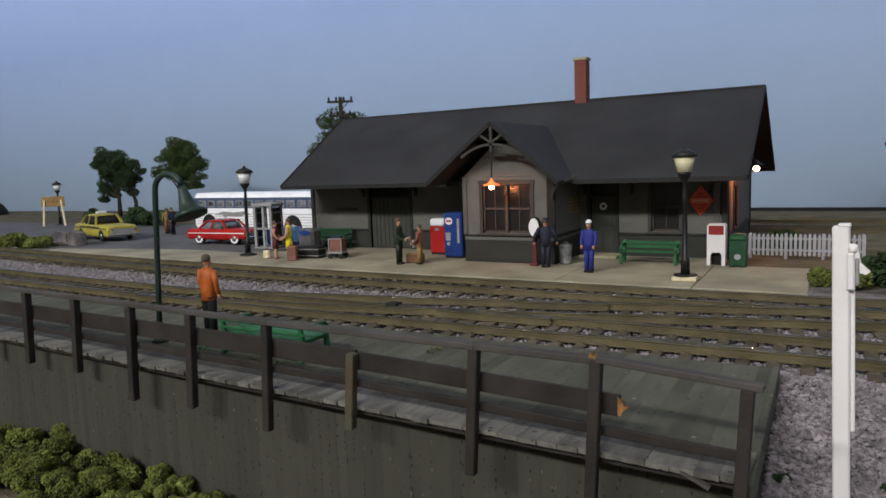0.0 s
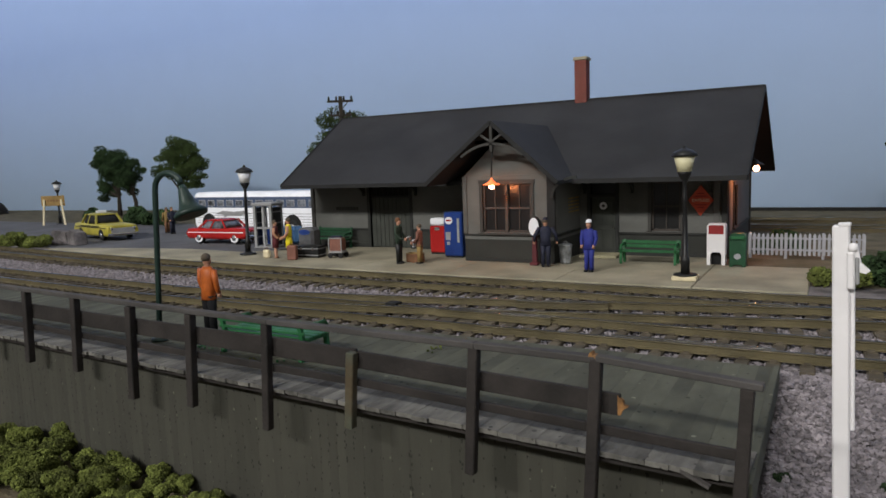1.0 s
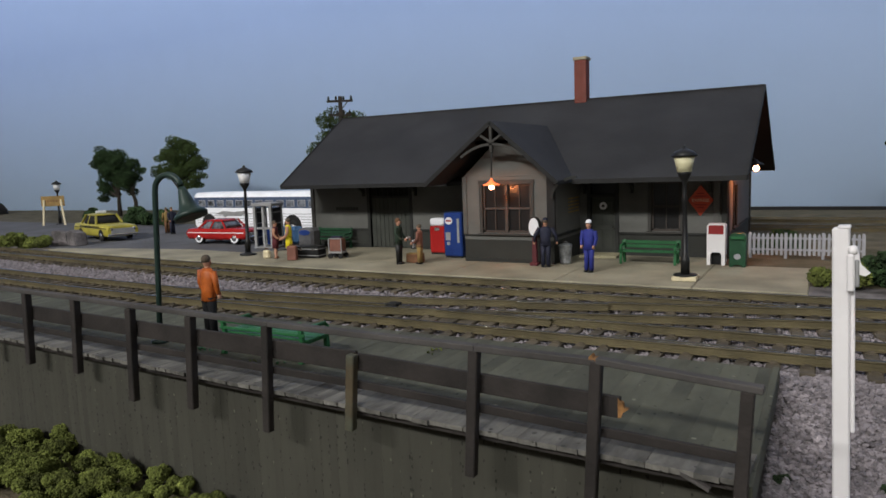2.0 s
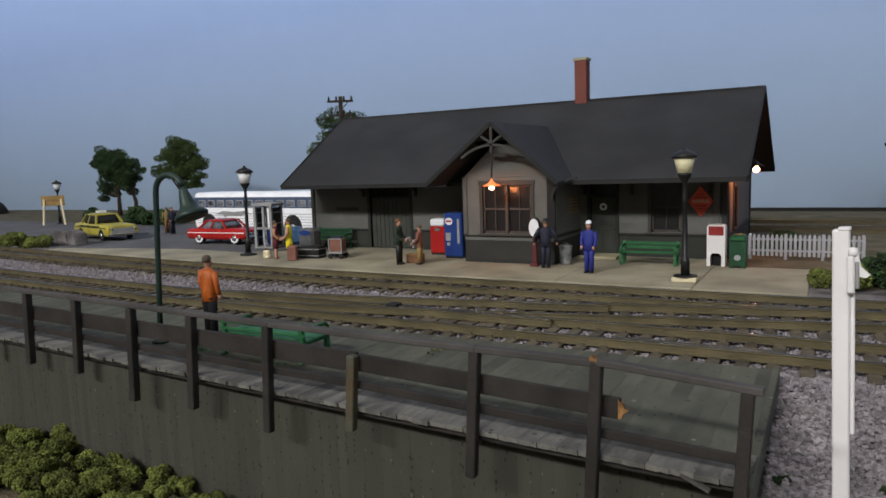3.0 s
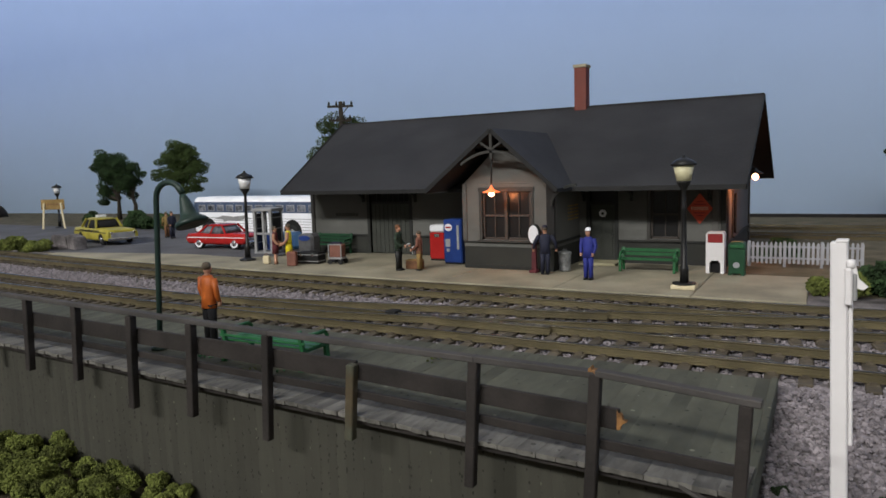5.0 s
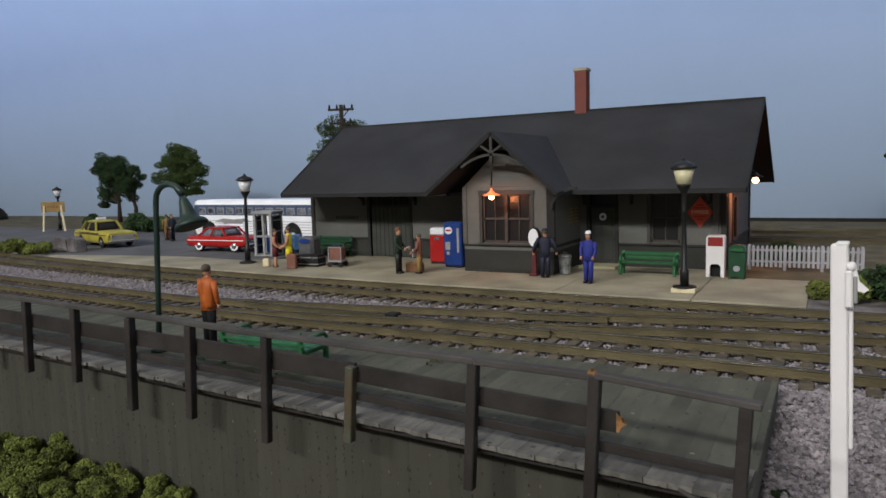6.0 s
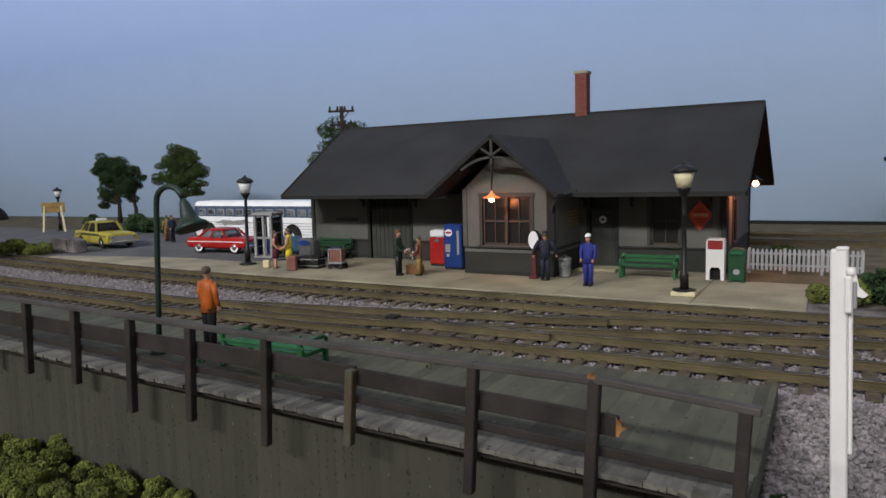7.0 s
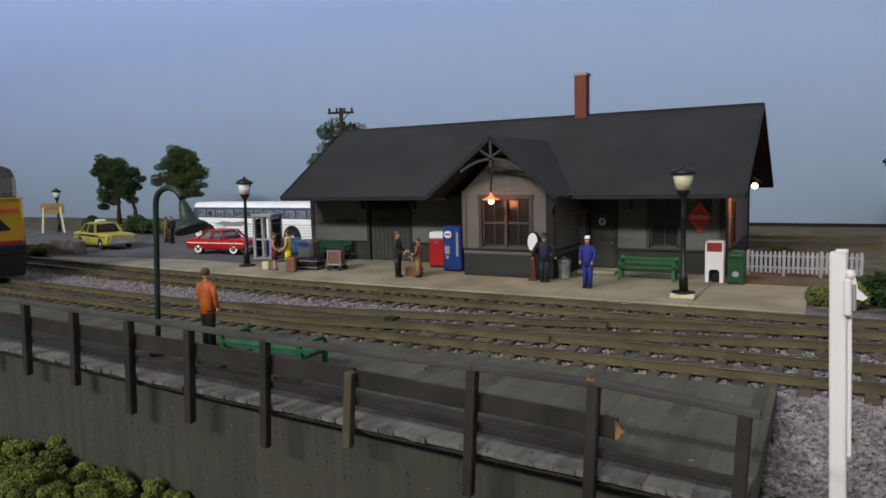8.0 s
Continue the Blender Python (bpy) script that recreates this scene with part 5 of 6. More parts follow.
def build_car(name, x, y, rz, paint, label, length, taxi=False):
    c = thing(name, x, y, 0, rz, label, "car")
    L = length / 2
    k = 0.14 if taxi else 0.0
    part("body", car_body([(-L, 0.42, 0.72 + k), (-L + 0.1, 0.28, 0.84 + k), (-L * 0.45, 0.26, 0.86 + k), (0, 0.24, 0.84 + k), (L * 0.45, 0.25, 0.84 + k), (L - 0.25, 0.27, 0.80 + k), (L, 0.36, 0.70 + k)], 0.9, 0.93), paint, c)
    # cabin: a glazed body tapering to a domed roof
    a0, a1, b0, b1 = (-L * 0.60, L * 0.26, -L * 0.45, L * 0.12) if taxi else (-L * 0.62, L * 0.30, -L * 0.38, L * 0.12)
    zt = 1.44 + k if taxi else 1.32
    z0 = 0.82 + k

    def oval(x0, x1, w, z):
        cx, hx = (x0 + x1) / 2, (x1 - x0) / 2
        ring_pts = []
        for i in range(24):
            t = 2 * math.pi * i / 24
            ring_pts.append((cx + hx * math.copysign(abs(math.cos(t)) ** 0.4, math.cos(t)), w * math.copysign(abs(math.sin(t)) ** 0.4, math.sin(t)), z))
        return ring_pts

    part("glass", loft([oval(a0, a1, 0.78, z0), oval((a0 + b0) / 2 - 0.04, (a1 + b1) / 2 + 0.04, 0.71, (z0 + zt) / 2 - 0.02), oval(b0, b1, 0.61, zt - 0.08)]), "bus_window" if not taxi else "dark", c, "car glass with the seats showing pale" if not taxi else "dark car glass")
    part("roof", loft([oval(b0 - 0.10, b1 + 0.10, 0.64, zt - 0.11), oval(b0 - 0.08, b1 + 0.08, 0.64, zt - 0.07), oval(b0 + 0.06, b1 - 0.06, 0.55, zt - 0.015), oval(b0 + 0.3, b1 - 0.3, 0.35, zt + 0.01)]), paint, c)
    for s in (-1, 1):
        for (xa, xb) in ((a0, b0), (a1, b1), ((a0 + a1) / 2 - 0.1, (b0 + b1) / 2)):
            part("pillar", beam((xa, s * 0.785, z0), (xb, s * 0.605, zt - 0.06), 0.11 if taxi else 0.08, 0.09, None, 0, (1, 0, 0)), paint, c)
        part("trim_strip", box(-L * 0.95, L * 0.9, s * 0.9 - 0.015, s * 0.9 + 0.015, 0.60 + k, 0.64 + k), "white" if not taxi else "black", c)
        for xx in (-L * 0.58, L * 0.60):
            wheel(c, xx, s * 0.78, 0.33, 0.2, "plain" if taxi else "chrome")
        lens = lathe([(0.08, -0.05), (0.08, 0.02), (0.05, 0.035)], 12)
        bmesh.ops.rotate(lens, matrix=Matrix.Rotation(math.pi / 2, 3, "Y"), verts=lens.verts)
        part("headlight", lens, "chrome", c, at=(L + 0.01, s * 0.66, 0.58 + k))
        for xx in (-L * 0.58, L * 0.60):
            arch = loft([[(xx + 0.37 * math.cos(t), y, 0.33 + 0.37 * math.sin(t)) for t in [math.pi * i / 10 for i in range(11)]] for y in (s * 0.86, s * 0.905)], None, 0, True, False)
            part("wheel_arch", arch, "rubber" if taxi else paint, c)
        part("tail_light", box(-L - 0.02, -L + 0.03, s * 0.6 - 0.12, s * 0.6 + 0.12, 0.55 + k, 0.66 + k, 0.01), "red_dull", c)
    part("bumper", box(L - 0.06, L + 0.09, -0.88, 0.88, 0.32, 0.45, 0.03), "chrome", c)
    part("bumper", box(-L - 0.09, -L + 0.06, -0.88, 0.88, 0.34, 0.46, 0.03), "chrome", c)
    part("grille", box(L - 0.03, L + 0.03, -0.7, 0.7, 0.46, 0.62 + k, 0.01), "grey_metal", c)
    if taxi:
        part("roof_sign", box(-0.55, -0.35, -0.3, 0.3, zt, zt + 0.16, 0.03), "white", c)
        for i in range(14):
            part("check", box(-L * 0.6 + i * 0.22, -L * 0.6 + i * 0.22 + 0.11, -0.92, -0.9, 0.66 + k, 0.73 + k), "black", c)


def build_bus():
    b = thing("coach_bus", -20.0, 5.5, 0, -4.5, "white and dark blue passenger coach with a stripe of windows", "bus")
    L, H = 6.3, 2.58
    ringz = [(0.35, 1.2), (0.6, 1.25), (1.55, 1.25), (2.2, 1.22), (2.45, 1.12), (H, 0.85)]
    def shell(z0, z1, grow=0.0, n=6):
        rings = []
        for i in range(n):
            z = z0 + (z1 - z0) * i / (n - 1)
            w = float(np.interp(z, [r[0] for r in ringz], [r[1] for r in ringz])) + grow
            rings.append([(-L, -w * 0.85, z), (-L + 0.35, -w, z), (L - 0.2, -w, z), (L, -w * 0.85, z), (L, w * 0.85, z), (L - 0.2, w, z), (-L + 0.35, w, z), (-L, w * 0.85, z)])
        return loft(rings, None, 0, True, False)
    part("body", shell(0.35, 1.62), "bus_white", b)
    part("window_band", shell(1.62, 2.28), "bus_blue", b)
    part("roof", shell(2.28, H), "bus_white", b)
    for s in (-1, 1):
        for i in range(13):
            x = -L + 0.75 + i * 0.9
            w = part("window", box(x + 0.05, x + 0.61, s * 1.245 - 0.03, s * 1.245 + 0.03, 1.74, 2.06, 0.01), "bus_window", b)
            part("frame", box(x, x + 0.66, s * 1.245 - 0.02, s * 1.245 + 0.02, 1.70, 2.10, 0.02), "picket", w)
        for i in range(5):
            part("flute", box(-L + 0.5, L - 0.5, s * 1.255 - 0.012, s * 1.255 + 0.012, 0.62 + i * 0.16, 0.65 + i * 0.16), "picket", b)
        for x in (-4.6, 3.0):
            bm = bmesh.new()
            lathe([(0.72, -0.02), (0.72, 0.02)], 20, bm)
            bmesh.ops.rotate(bm, matrix=Matrix.Rotation(math.pi / 2, 3, "X"), verts=bm.verts)
            part("wheel_arch", bm, "dark", b, at=(x, s * 1.255, 0.52))
            wheel(b, x, s * 1.2, 0.46, 0.26, "plain")
    # running-animal emblem reduced to a plain streamlined shape
    part("emblem", prism([(-4.0, 1.20), (-3.2, 1.42), (-2.2, 1.36), (-1.2, 1.44), (-0.5, 1.22), (-1.1, 1.24), (-1.6, 1.10), (-2.6, 1.14), (-3.1, 1.02), (-3.2, 1.18)], -1.275, -1.262), "grey_metal", b)
    part("windscreen", box(-L - 0.03, -L + 0.02, -0.95, 0.95, 1.55, 2.25, 0.02), "car_glass", b)
    part("bumper", box(-L - 0.1, -L + 0.1, -1.1, 1.1, 0.32, 0.52, 0.03), "chrome", b)


# ---- greenery ----
def foliage(name, centres, radii, count, leaf, material, parent, rng, squash=0.85):
    pts = []
    for c, r in zip(centres, radii):
        n = int(count * (r / max(radii)) ** 2)
        d = rng.normal(size=(n, 3))
        d /= np.linalg.norm(d, axis=1)[:, None]
        rr = r * rng.uniform(0.45, 1.0, (n, 1)) ** 0.5
        bump = 1 + 0.22 * np.array([noise.noise(Vector(q) * 2.2 + Vector(c)) for q in d])[:, None]
        pts.append(np.array(c) + d * rr * bump * np.array([1, 1, squash]))
    v, f = blob_cloud(np.concatenate(pts), leaf, rng)
    return raw(name, v.tolist(), f.tolist(), [material], parent)


def build_tree(x, y, z, h, lobes, material, label, seed, leaf=0.055, stems=((0, 0),)):
    """Limbs run to every lobe; a lobe is a handful of small tufts on twigs, with gaps between them."""
    rng = np.random.default_rng(seed)
    t = thing("tree", x, y, z, label=label, category="tree", group="layout trees")
    bm = bmesh.new()
    for sx, sy in stems:
        tube([(sx, sy, -0.05), (sx * 1.05 + 0.05, sy, h * 0.2), (sx * 0.7, sy + 0.05, h * 0.42), (sx * 0.5 + 0.05, sy, h * 0.7)], [0.25, 0.18, 0.13, 0.04], 9, bm)
    tufts, radii = [], []
    for cx, cy, cz, r in lobes:
        sx, sy = min(stems, key=lambda q: abs(q[0] - cx))
        tube([(sx * 0.9 + 0.02, sy, h * 0.28), ((cx + sx) * 0.5, cy * 0.5, (cz + h * 0.3) / 2), (cx, cy, cz)], [0.10, 0.07, 0.02], 7, bm)
        for k in range(9):
            v = rng.normal(size=3)
            v /= np.linalg.norm(v)
            v *= r * rng.uniform(0.35, 1.15) * np.array([1.1, 1.0, 0.8])
            q = (cx + v[0], cy + v[1], cz + v[2])
            tube([(cx, cy, cz), ((cx + q[0]) / 2, (cy + q[1]) / 2, (cz + q[2]) / 2 - 0.06), q], [0.025, 0.02, 0.01], 4, bm)
            tufts.append(q)
            radii.append(r * rng.uniform(0.50, 0.80))
    part("trunk", bm, "bark", t)
    foliage("crown", tufts, radii, 560, leaf, material, t, rng, 0.7)
    return t


def build_bush(x, y, z, r, material, label, seed, n=3, leaf=0.07, count=500, spread=0.7, lobe=(0.38, 0.7)):
    rng = np.random.default_rng(seed)
    b = thing("bush", x, y, z, label=label, category="bush", group="foam bushes")
    cs = [(rng.uniform(-spread, spread) * r, rng.uniform(-spread, spread) * r, r * rng.uniform(0.25, 0.95)) for _ in range(n)]
    rs = [r * rng.uniform(*lobe) for _ in range(n)]
    foliage("clump", cs, rs, count, leaf, material, b, rng)


def build_greenery():
    build_tree(-51.5, 17.5, -0.05, 7.0, [(-1.9, 0, 5.9, 0.8), (-2.3, 0.1, 4.9, 0.9), (-1.0, 0.3, 5.6, 1.0), (0.4, 0.3, 5.9, 0.9), (0.0, -0.3, 4.7, 1.1), (-1.2, 0.2, 4.2, 1.0), (1.5, 0, 5.1, 0.9), (2.1, 0.2, 4.1, 0.9), (0.9, 0, 3.9, 1.0), (-2.4, 0.2, 2.7, 0.75), (-1.7, 0, 2.2, 0.7), (1.0, 0.3, 2.9, 0.8), (2.9, 0.3, 4.3, 0.5)], "foliage_dark", "dark green model tree with a ragged crown", 1, stems=((0, 0), (1.9, 0.4)))
    build_tree(-45.5, 20.2, -0.05, 7.6, [(-1.0, 0, 6.5, 1.0), (0.6, 0.2, 6.7, 1.0), (1.6, 0, 6.1, 0.9), (0, 0, 5.4, 1.3), (1.9, 0.2, 4.5, 1.0), (-2.4, 0, 4.5, 0.9), (-2.1, 0.2, 5.7, 0.9), (2.4, 0, 5.2, 0.8), (0.8, 0, 4.1, 1.0), (-0.8, 0.2, 4.2, 1.0), (1.6, 0.1, 3.0, 0.7), (0.6, 0, 2.8, 0.6), (2.5, 0, 3.6, 0.6)], "foliage_mid", "green model tree with a full round crown", 2)
    build_tree(-22.4, 15.5, -0.05, 8.4, [(-1.5, 0, 5.3, 1.0), (-0.3, 0.2, 6.9, 1.1), (1.0, 0, 7.3, 1.2), (0.6, 0, 5.6, 1.5), (-1.4, 0, 4.4, 1.0)], "foliage_mid", "green model tree rising behind the depot roof", 3)
    build_tree(15.0, 22.5, -0.1, 5.6, [(-0.9, 0, 4.4, 0.7), (0.5, 0, 4.6, 1.2), (-0.5, 0.2, 3.3, 0.8), (1.0, 0, 3.3, 1.2)], "foliage_dark", "dark green model tree near the backdrop", 4)
    build_bush(-51.0, 14.0, -0.06, 0.9, "foliage_dark", "low dark shrub near the trees", 20, leaf=0.12)
    for i, (x, y, r) in enumerate(((-38.0, 9.3, 0.9), (-36.4, 9.0, 1.0), (-35.0, 9.0, 0.9), (-33.6, 8.6, 0.8))):
        build_bush(x, y, -0.06, r, "foliage_dark", "dark green hedge clump beside the yard", 30 + i, leaf=0.13)
    for i, (x, y, r) in enumerate(((-33.8, -4.4, 0.6), (-32.3, -4.3, 0.6), (-30.8, -4.2, 0.65), (-29.6, -4.0, 0.55), (-28.6, -3.9, 0.5))):
        build_bush(x, y, -0.06, r, "foliage", "low green hedge clump beside the track", 40 + i, leaf=0.09)
    for i, (x, y, z, r) in enumerate(((10.65, -4.9, -0.1, 0.62), (11.6, -4.3, -0.1, 0.7), (12.4, -4.6, -0.1, 0.7), (11.3, -3.3, -0.06, 0.5))):
        build_bush(x, y, z, r, "foliage_dark" if i else "foliage", "green shrub beside the platform end", 50 + i, leaf=0.07)
    for i, (x, y, r) in enumerate(((8.3, 3.0, 0.7), (9.0, 3.4, 0.5))):
        build_bush(x, y, -0.06, r, "foliage_dark", "brownish scrub behind the picket fence", 60 + i, leaf=0.09)
    front = ((-6.9, -18.9, 0.75), (-5.4, -19.0, 0.68), (-4.3, -19.2, 0.62), (-3.3, -19.2, 0.62), (-2.6, -19.35, 0.55), (-2.0, -19.0, 0.5), (-1.15, -18.95, 0.45), (-0.75, -19.25, 0.35), (0.1, -18.85, 0.40), (-1.9, -19.7, 0.4), (-0.2, -19.3, 0.34), (0.75, -18.95, 0.36), (1.2, -18.9, 0.3), (-4.6, -19.8, 0.6), (-3.3, -20.0, 0.5), (-6.2, -19.7, 0.6))
    for i, (x, y, r) in enumerate(front):
        build_bush(x, y + 0.36, ground_z(x, y) - 0.05, r * 1.12, "foliage", "bright olive-green foam bush below the deck wall", 70 + i, n=16, leaf=0.033, count=620, spread=1.05, lobe=(0.12, 0.36))


def build_litter():
    rng = np.random.default_rng(9)
    for x, y, n in ((-1.45, -16.75, 26), (0.95, -16.75, 22), (-0.9, -15.2, 14), (0.3, -17.2, 12), (3.4, -15.1, 10)):
        c = np.column_stack([x + rng.normal(0, 0.14, n), y + rng.normal(0, 0.12, n), -0.03 + rng.uniform(0, 0.05, n)])
        v, f = blob_cloud(c, 0.03, rng)
        tagged(raw("leaf_litter", v.tolist(), f.tolist(), ["green_paint" if n > 20 else "foliage"], kind="stuff"), "green crumbs scattered on the deck", "litter")
    for i, (x, y, r) in enumerate(((9.95, -16.3, 0.16), (9.9, -17.4, 0.2), (10.3, -16.95, 0.13), (11.3, -16.2, 0.12))):
        build_bush(x, y, ground_z(x, y) - 0.03, r * 0.85, "foliage_dark", "tiny moss tuft in the gravel", 90 + i, n=4, leaf=0.03, count=160)


# ---- other things ----
def build_picket_fence():
    f = thing("picket_fence", 7.85, 0.75, -0.06, label="weathered white picket fence beside the depot", category="fence")
    for z in (0.3, 0.72):
        part("rail", box(0, 3.72, 0.02, 0.07, z, z + 0.07), "picket", f)
    bm = prism([(-0.045, 0.14), (0.045, 0.14), (0.045, 0.88), (0, 0.95), (-0.045, 0.88)], -0.02, 0.018)
    me = bpy.data.meshes.new("picket")
    bmesh.ops.scale(bm, vec=(K, K, K), verts=bm.verts)
    bm.to_mesh(me)
    bm.free()
    me.materials.append(M["picket"])
    for i in range(25):
        link("picket", me, f, at=(0.05 + i * 0.152, 0, random.uniform(-0.015, 0.015)))
    for x in (0.06, 1.25, 2.45, 3.68):
        part("post", box(x - 0.05, x + 0.05, 0.07, 0.17, 0, 0.95, 0.01), "picket", f)


def build_goose_lamp():
    g = thing("gooseneck_lamp", -3.0, -16.72, -0.05, label="dark green gooseneck platform lamp with a bell shade", category="street lamp", lean=(0, 4.2))
    part("base", lathe([(0.19, 0.0), (0.19, 0.06), (0.10, 0.09)], 14), "lamp_green", g)
    arc = [(0, 0, 0.05), (0, 0, 1.5), (0, 0, 3.45)]
    for i in range(1, 10):
        a = math.pi * i / 10.5
        arc.append((0.45 - 0.45 * math.cos(a), 0, 3.5 + 0.38 * math.sin(a)))
    part("pole", tube(arc, 0.066, 10), "lamp_green", g)
    bm = bmesh.new()
    lathe([(0.06, 0.56), (0.10, 0.46), (0.17, 0.18), (0.22, 0.04), (0.32, -0.03), (0.37, -0.09), (0.35, -0.15), (0.16, -0.12)], 18, bm)
    bmesh.ops.rotate(bm, matrix=Matrix.Rotation(radians(-25), 3, "Y"), verts=bm.verts)
    bmesh.ops.translate(bm, vec=(1.09, 0, 3.13), verts=bm.verts)
    part("shade", bm, "lamp_green", g)


def build_white_post():
    p = thing("white_post", 10.71, -16.95, -1.45, label="white plastic post with a bracket beside the tracks", category="post", rz=-4, lean=(0, -1.6))
    part("shaft", box(-0.125, 0.075, -0.09, 0.09, 0.0, 4.25, 0.02), "white_plastic", p)
    part("cap", box(-0.06, 0.085, -0.095, 0.095, 4.24, 4.28, 0.01), "white_plastic", p)
    part("strip", box(0.075, 0.13, -0.05, 0.05, 1.55, 3.55, 0.012), "white_plastic", p)
    br = part("bracket", box(0.04, 0.13, -0.17, -0.09, 3.44, 3.92, 0.02), "white_plastic", p)
    part("hook", prism([(0.12, 3.98), (0.16, 3.98), (0.20, 3.78), (0.30, 3.68), (0.25, 3.64), (0.18, 3.66), (0.12, 3.6)], -0.12, -0.06), "white_plastic", br)
    part("plate", box(0.13, 0.18, -0.14, -0.04, 3.5, 3.85, 0.012), "grey_metal", br)
    part("knob", lathe([(0.05, 3.92), (0.06, 3.96), (0.05, 4.02), (0.02, 4.03)], 10, None, 0, (0.11, -0.1, 0)), "white_plastic", br)


def build_sign_board():
    s = thing("notice_board", -46.3, 7.6, -0.06, 32, "yellowish wooden notice board on two pale legs", "sign")
    part("board", box(-0.95, 0.95, -0.06, 0.0, 1.65, 2.5, 0.02), "tan", s)
    for x in (-0.8, 0.8):
        part("leg", beam((x * 1.12, -0.12, 0), (x * 0.85, -0.1, 2.2), 0.14, 0.1, None, 0, (0, 1, 0)), "cream", s)
    bm = bmesh.new()
    for i in range(6):
        box(-0.7 + i * 0.24, -0.55 + i * 0.24, -0.075, -0.062, 2.0, 2.15, 0, bm)
    part("lettering", bm, "brown", s)


def build_utility_pole():
    u = thing("utility_pole", -20.75, 14.0, -0.06, label="dark wooden telegraph pole with two crossarms", category="utility pole", rz=25)
    part("pole", lathe([(0.2, 0), (0.15, 9.1)], 10), "bark", u)
    for z, w in ((8.75, 0.95), (7.75, 0.8)):
        a = part("crossarm", box(-w, w, -0.2, -0.08, z - 0.08, z + 0.08, 0.01), "bark", u)
        for i in range(4):
            part("insulator", lathe([(0.06, 0.0), (0.09, 0.1), (0.04, 0.28)], 8, None, 0, (-w + 0.12 + i * (2 * w - 0.24) / 3, -0.14, z + 0.08)), "dark", a)
        part("brace", beam((0, -0.14, z - 0.7), (w * 0.6, -0.14, z - 0.06), 0.06, 0.06), "bark", u)


def build_blocks():
    for x, y, rz, w in ((-28.6, -2.9, 20, 0.62), (-27.5, -2.75, -12, 0.68)):
        b = thing("concrete_block", x, y, -0.05, rz, "weathered grey concrete block beside the yard", "block", "concrete blocks")
        part("body", prism([(-w, 0), (w, 0), (w * 0.85, 0.75), (-w * 0.7, 0.9)], -0.35, 0.35, None, 0, 0.06), "gravel_bed", b)


def build_far_side():
    t = thing("far_track", label="distant brown model track near the backdrop", category="track", kind="structure")
    for y in (17.2, 15.76, 12.4, 10.96):
        rail_mesh("rail", [(x, y + 0.03) for x in (6.0, 20, 40, 60)], t)
    bm = bmesh.new()
    for i in range(90):
        for y in (16.48, 11.68):
            box(6 + i * 0.6 - 0.12, 6 + i * 0.6 + 0.12, y - 1.2, y + 1.2, -0.35, -0.19, 0, bm)
    part("ties", bm, "tie", t, kind="stuff")
    for o in t.children:
        o.location.z += 0.14 * K
    tagged(part("trim", box(2.2, 60, 30.65, 30.9, -0.5, -0.20, 0.02), "dark"), "dark strip along the foot of the backdrop", "trim", kind="structure")
    m = bmesh.new()
    rings = []
    for i in range(7):
        a = i / 6
        rings.append(ring((-78.0, 17.5, -0.1 + 2.2 * math.sin(a * math.pi / 2)), 3.6 * math.cos(a * math.pi / 2) + 0.05, 3.2 * math.cos(a * math.pi / 2) + 0.05, 18))
    loft(rings, m)
    tagged(part("earth_mound", m, "bark"), "dark brown mound near the end of the yard", "mound", kind="structure")


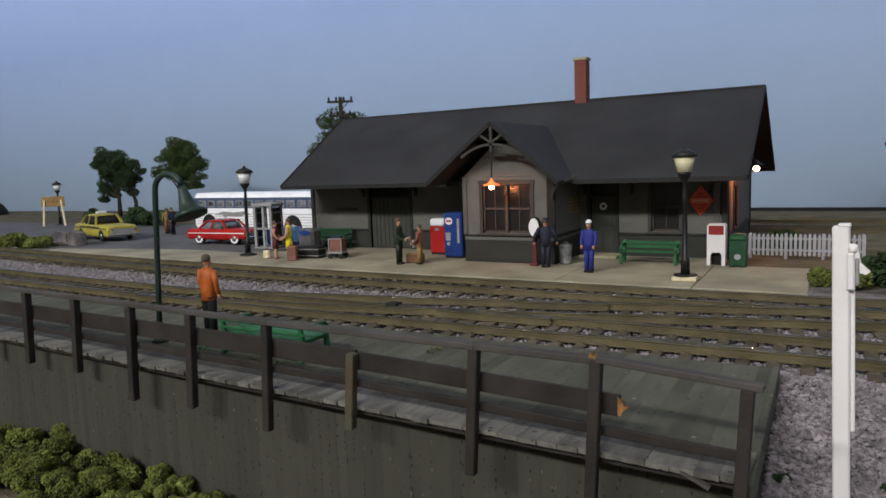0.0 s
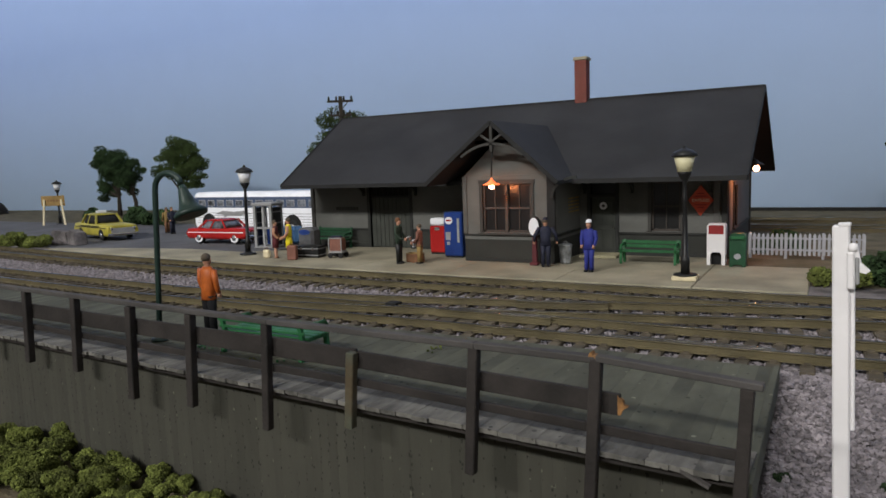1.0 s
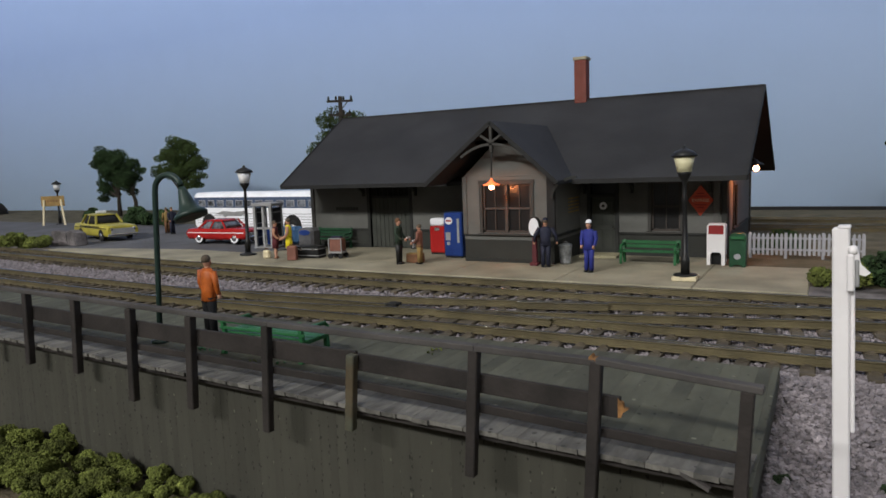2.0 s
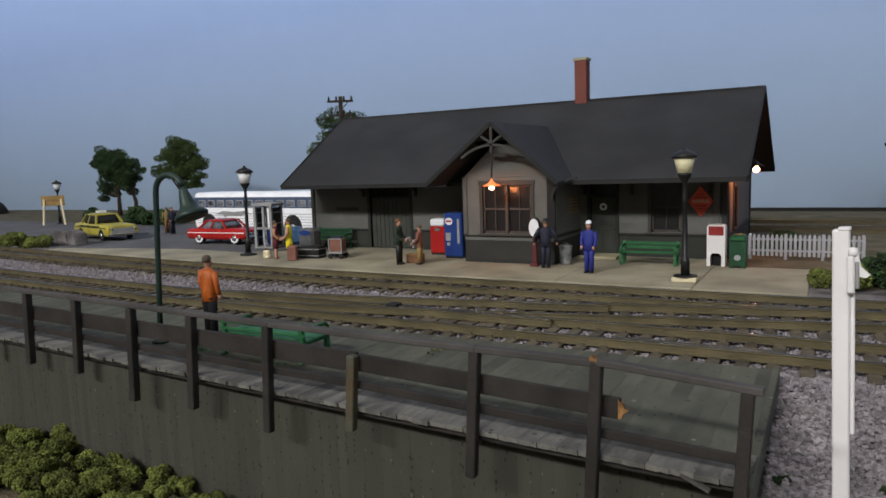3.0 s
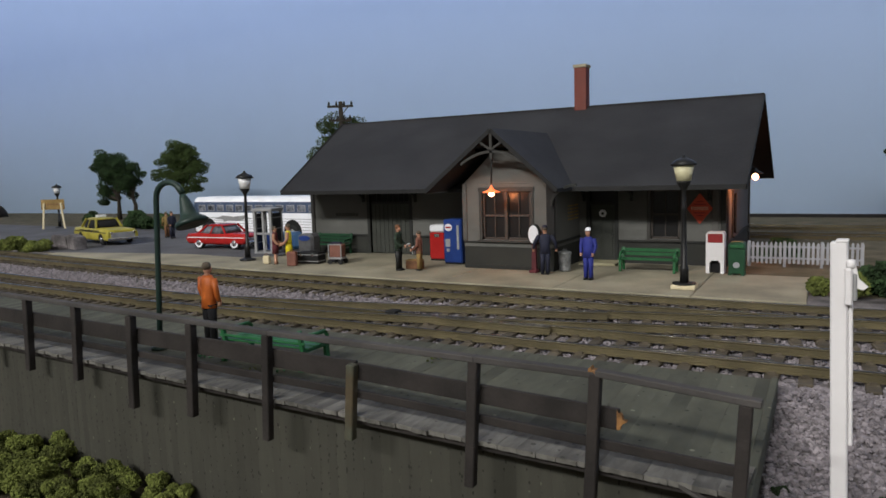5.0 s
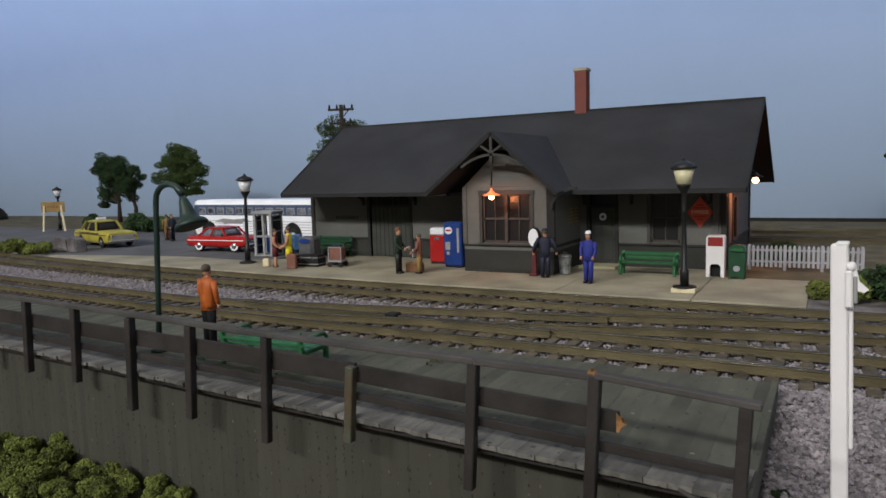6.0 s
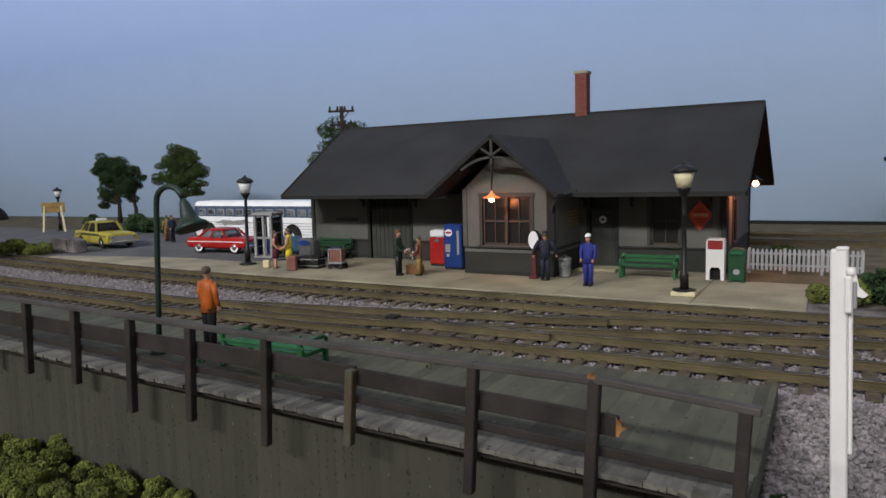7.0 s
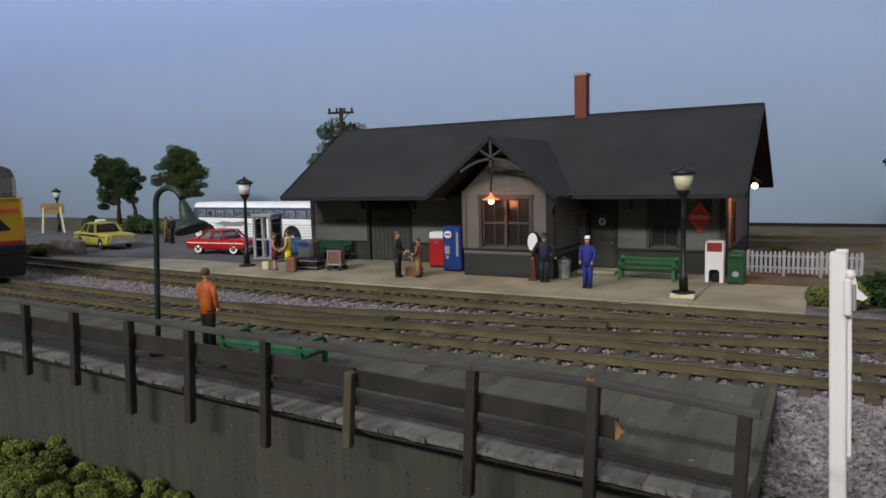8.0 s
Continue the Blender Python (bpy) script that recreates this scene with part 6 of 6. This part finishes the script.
# ---- the diesel locomotive, in parts ----
def build_loco():
    """Its front is at x = 0 and it stands on rail tops at z = 0."""
    l = thing("diesel_locomotive", -22, -11, 0, label="yellow and grey diesel locomotive with a red sill stripe", category="locomotive")
    def slab(x0, x1, w, z0, z1, r=0.25, crown=0.0):
        poly = [(-w, z0), (w, z0), (w, z1 - r), (w - r * 0.3, z1 - r * 0.3), (w - r, z1), (-w + r, z1), (-w + r * 0.3, z1 - r * 0.3), (-w, z1 - r)]
        return loft([[(x, y, z) for y, z in poly] for x in (x0, x1)], None, 0, True, False)
    part("frame", box(-17.5, 0.1, -1.45, 1.45, 1.0, 1.42, 0.03), "black", l)
    nose = part("nose", slab(-2.2, 0.0, 1.47, 1.42, 3.36, 0.12), "loco_yellow", l, "yellow nose")
    part("sill_stripe", box(-17.5, 0.02, -1.485, 1.485, 1.42, 1.60, 0.01), "red_dull", l)
    part("nose_emblem", prism([(-0.5, 2.05), (0.5, 2.05), (0.95, 2.05), (0.35, 2.75), (-0.6, 2.75)], 0, 0.02), "black", nose, at=(0.022, 0, 0), rz=90)
    part("nose_stripe", box(0.0, 0.02, -1.3, 1.3, 2.82, 2.98), "red_orange", nose)
    part("walkway", box(-2.2, 0.06, -1.5, 1.5, 3.36, 3.43, 0.01), "loco_yellow", l)
    cab = part("cab", slab(-3.2, -0.15, 1.30, 3.43, 4.78, 0.42), "loco_grey", l, "grey cab with a rounded roof")
    for y in (-0.95, -0.32, 0.32, 0.95):
        part("cab_window", box(-0.17, -0.13, y - 0.22, y + 0.22, 3.62, 4.25, 0.02), "car_glass", cab)
        part("window_pillar", box(-0.16, -0.11, y + 0.24, y + 0.38, 3.5, 4.3, 0.01), "grey_metal", cab)
    for s in (-1, 1):
        part("cab_window", box(-2.6, -0.7, s * 1.3 - 0.02, s * 1.3 + 0.02, 3.5, 4.05, 0.02), "car_glass", cab)
        part("handrail", tube([(0.02, s * 1.4, 1.5), (0.06, s * 1.42, 2.4), (0.02, s * 1.4, 3.3)], 0.03, 6), "loco_yellow", l)
    part("hood", slab(-17.0, -3.2, 1.1, 1.42, 4.2, 0.3), "loco_yellow", l)
    for i in range(8):
        part("grille", box(-15.8 + i * 1.5, -14.8 + i * 1.5, -1.13, -1.09, 2.4, 3.6, 0.01), "loco_grey", l)
    part("headlight", lathe([(0.16, 0), (0.16, 0.08)], 12), "white", l, at=(0.0, 0, 3.05))
    part("pilot", prism([(-1.3, 0.06), (1.3, 0.06), (1.45, 1.0), (-1.45, 1.0)], -0.08, 0.08), "black", l, at=(0.02, 0, 0), rz=90)
    part("coupler", box(0.05, 0.6, -0.14, 0.14, 0.75, 1.02, 0.03), "black", l)
    part("fuel_tank", box(-11.0, -6.6, -1.3, 1.3, 0.3, 1.0, 0.1), "black", l)
    for tx in (-3.0, -14.2):
        t = part("truck", box(tx - 1.9, tx + 1.9, -1.2, 1.2, 0.45, 0.95, 0.05), "black", l)
        for wx in (-1.3, 1.3):
            for s in (-1, 1):
                bm = bmesh.new()
                lathe([(0.53, -0.06), (0.5, 0.06)], 20, bm)
                bmesh.ops.rotate(bm, matrix=Matrix.Rotation(-s * math.pi / 2, 3, "X"), verts=bm.verts)
                part("wheel", bm, "grey_metal", t, at=(tx + wx, s * 0.74, 0.51))
    return l


build_room()
build_ground()
build_platform()
build_depot()
build_depot_lamps()
build_diamond_sign()
build_street_lamp(6.62, -5.12, 0, 4.05, "cream_glass", (0, -0.8), "black platform lamp with a cream glass lantern")
build_street_lamp(-12.95, -3.87, 0, 4.05, "milk_glass", (0, 1.5), "black platform lamp with a white glass lantern", False)
build_street_lamp(-47.2, 8.6, -0.05, 3.7, "milk_glass", (0, 0), "distant black yard lamp with a white glass lantern", False)
build_bench(-10.62, -0.85, 0, 0, 2.1, "green_deep", "green slatted bench against the depot wall")
build_bench(4.83, -2.25, 0, 0, 2.1, "green_paint", "green slatted bench beside the depot door", 2)
build_bench(0.29, -16.08, -0.045, 180, 2.33, "green_paint", "bright green slatted bench on the timber deck", 2, 1.6)
build_red_cooler()
build_blue_cooler()
build_small_platform()
build_phone_booth()
build_figures()
build_car("sedan_car", -18.5, 0.2, 4, "red", "glossy red two-door sedan with whitewall tyres", 4.2)
build_car("taxi_car", -29.2, 0.3, -14, "yellow", "yellow taxi sedan with a roof sign", 5.4, True)
build_bus()
build_goose_lamp()
build_white_post()
build_sign_board()
build_utility_pole()
build_picket_fence()
build_blocks()
build_far_side()
build_fence()
build_greenery()
build_litter()
loco = build_loco()
build_tracks()
build_ballast()
build_deck()


def motions():
    # the locomotive runs in along the near track, its front at x = LOCO_END when the clip ends
    rows = []
    for i in range(17):
        t = 0.5 * i
        x = LOCO_END - LOCO_SPEED * (8.0 - t)
        y = rail_y(x - 8, B_Y)
        turn = math.atan2(rail_y(x - 3, B_Y) - rail_y(x - 14, B_Y), 11.0)
        y = rail_y(x - 3, B_Y) + 3 * math.tan(turn)
        rows.append((t, pose(x * K, y * K, 0, 0, 0, math.degrees(turn))))
    walk(loco, rows)


LOCO_END, LOCO_SPEED = -20.3, 9.4
motions()
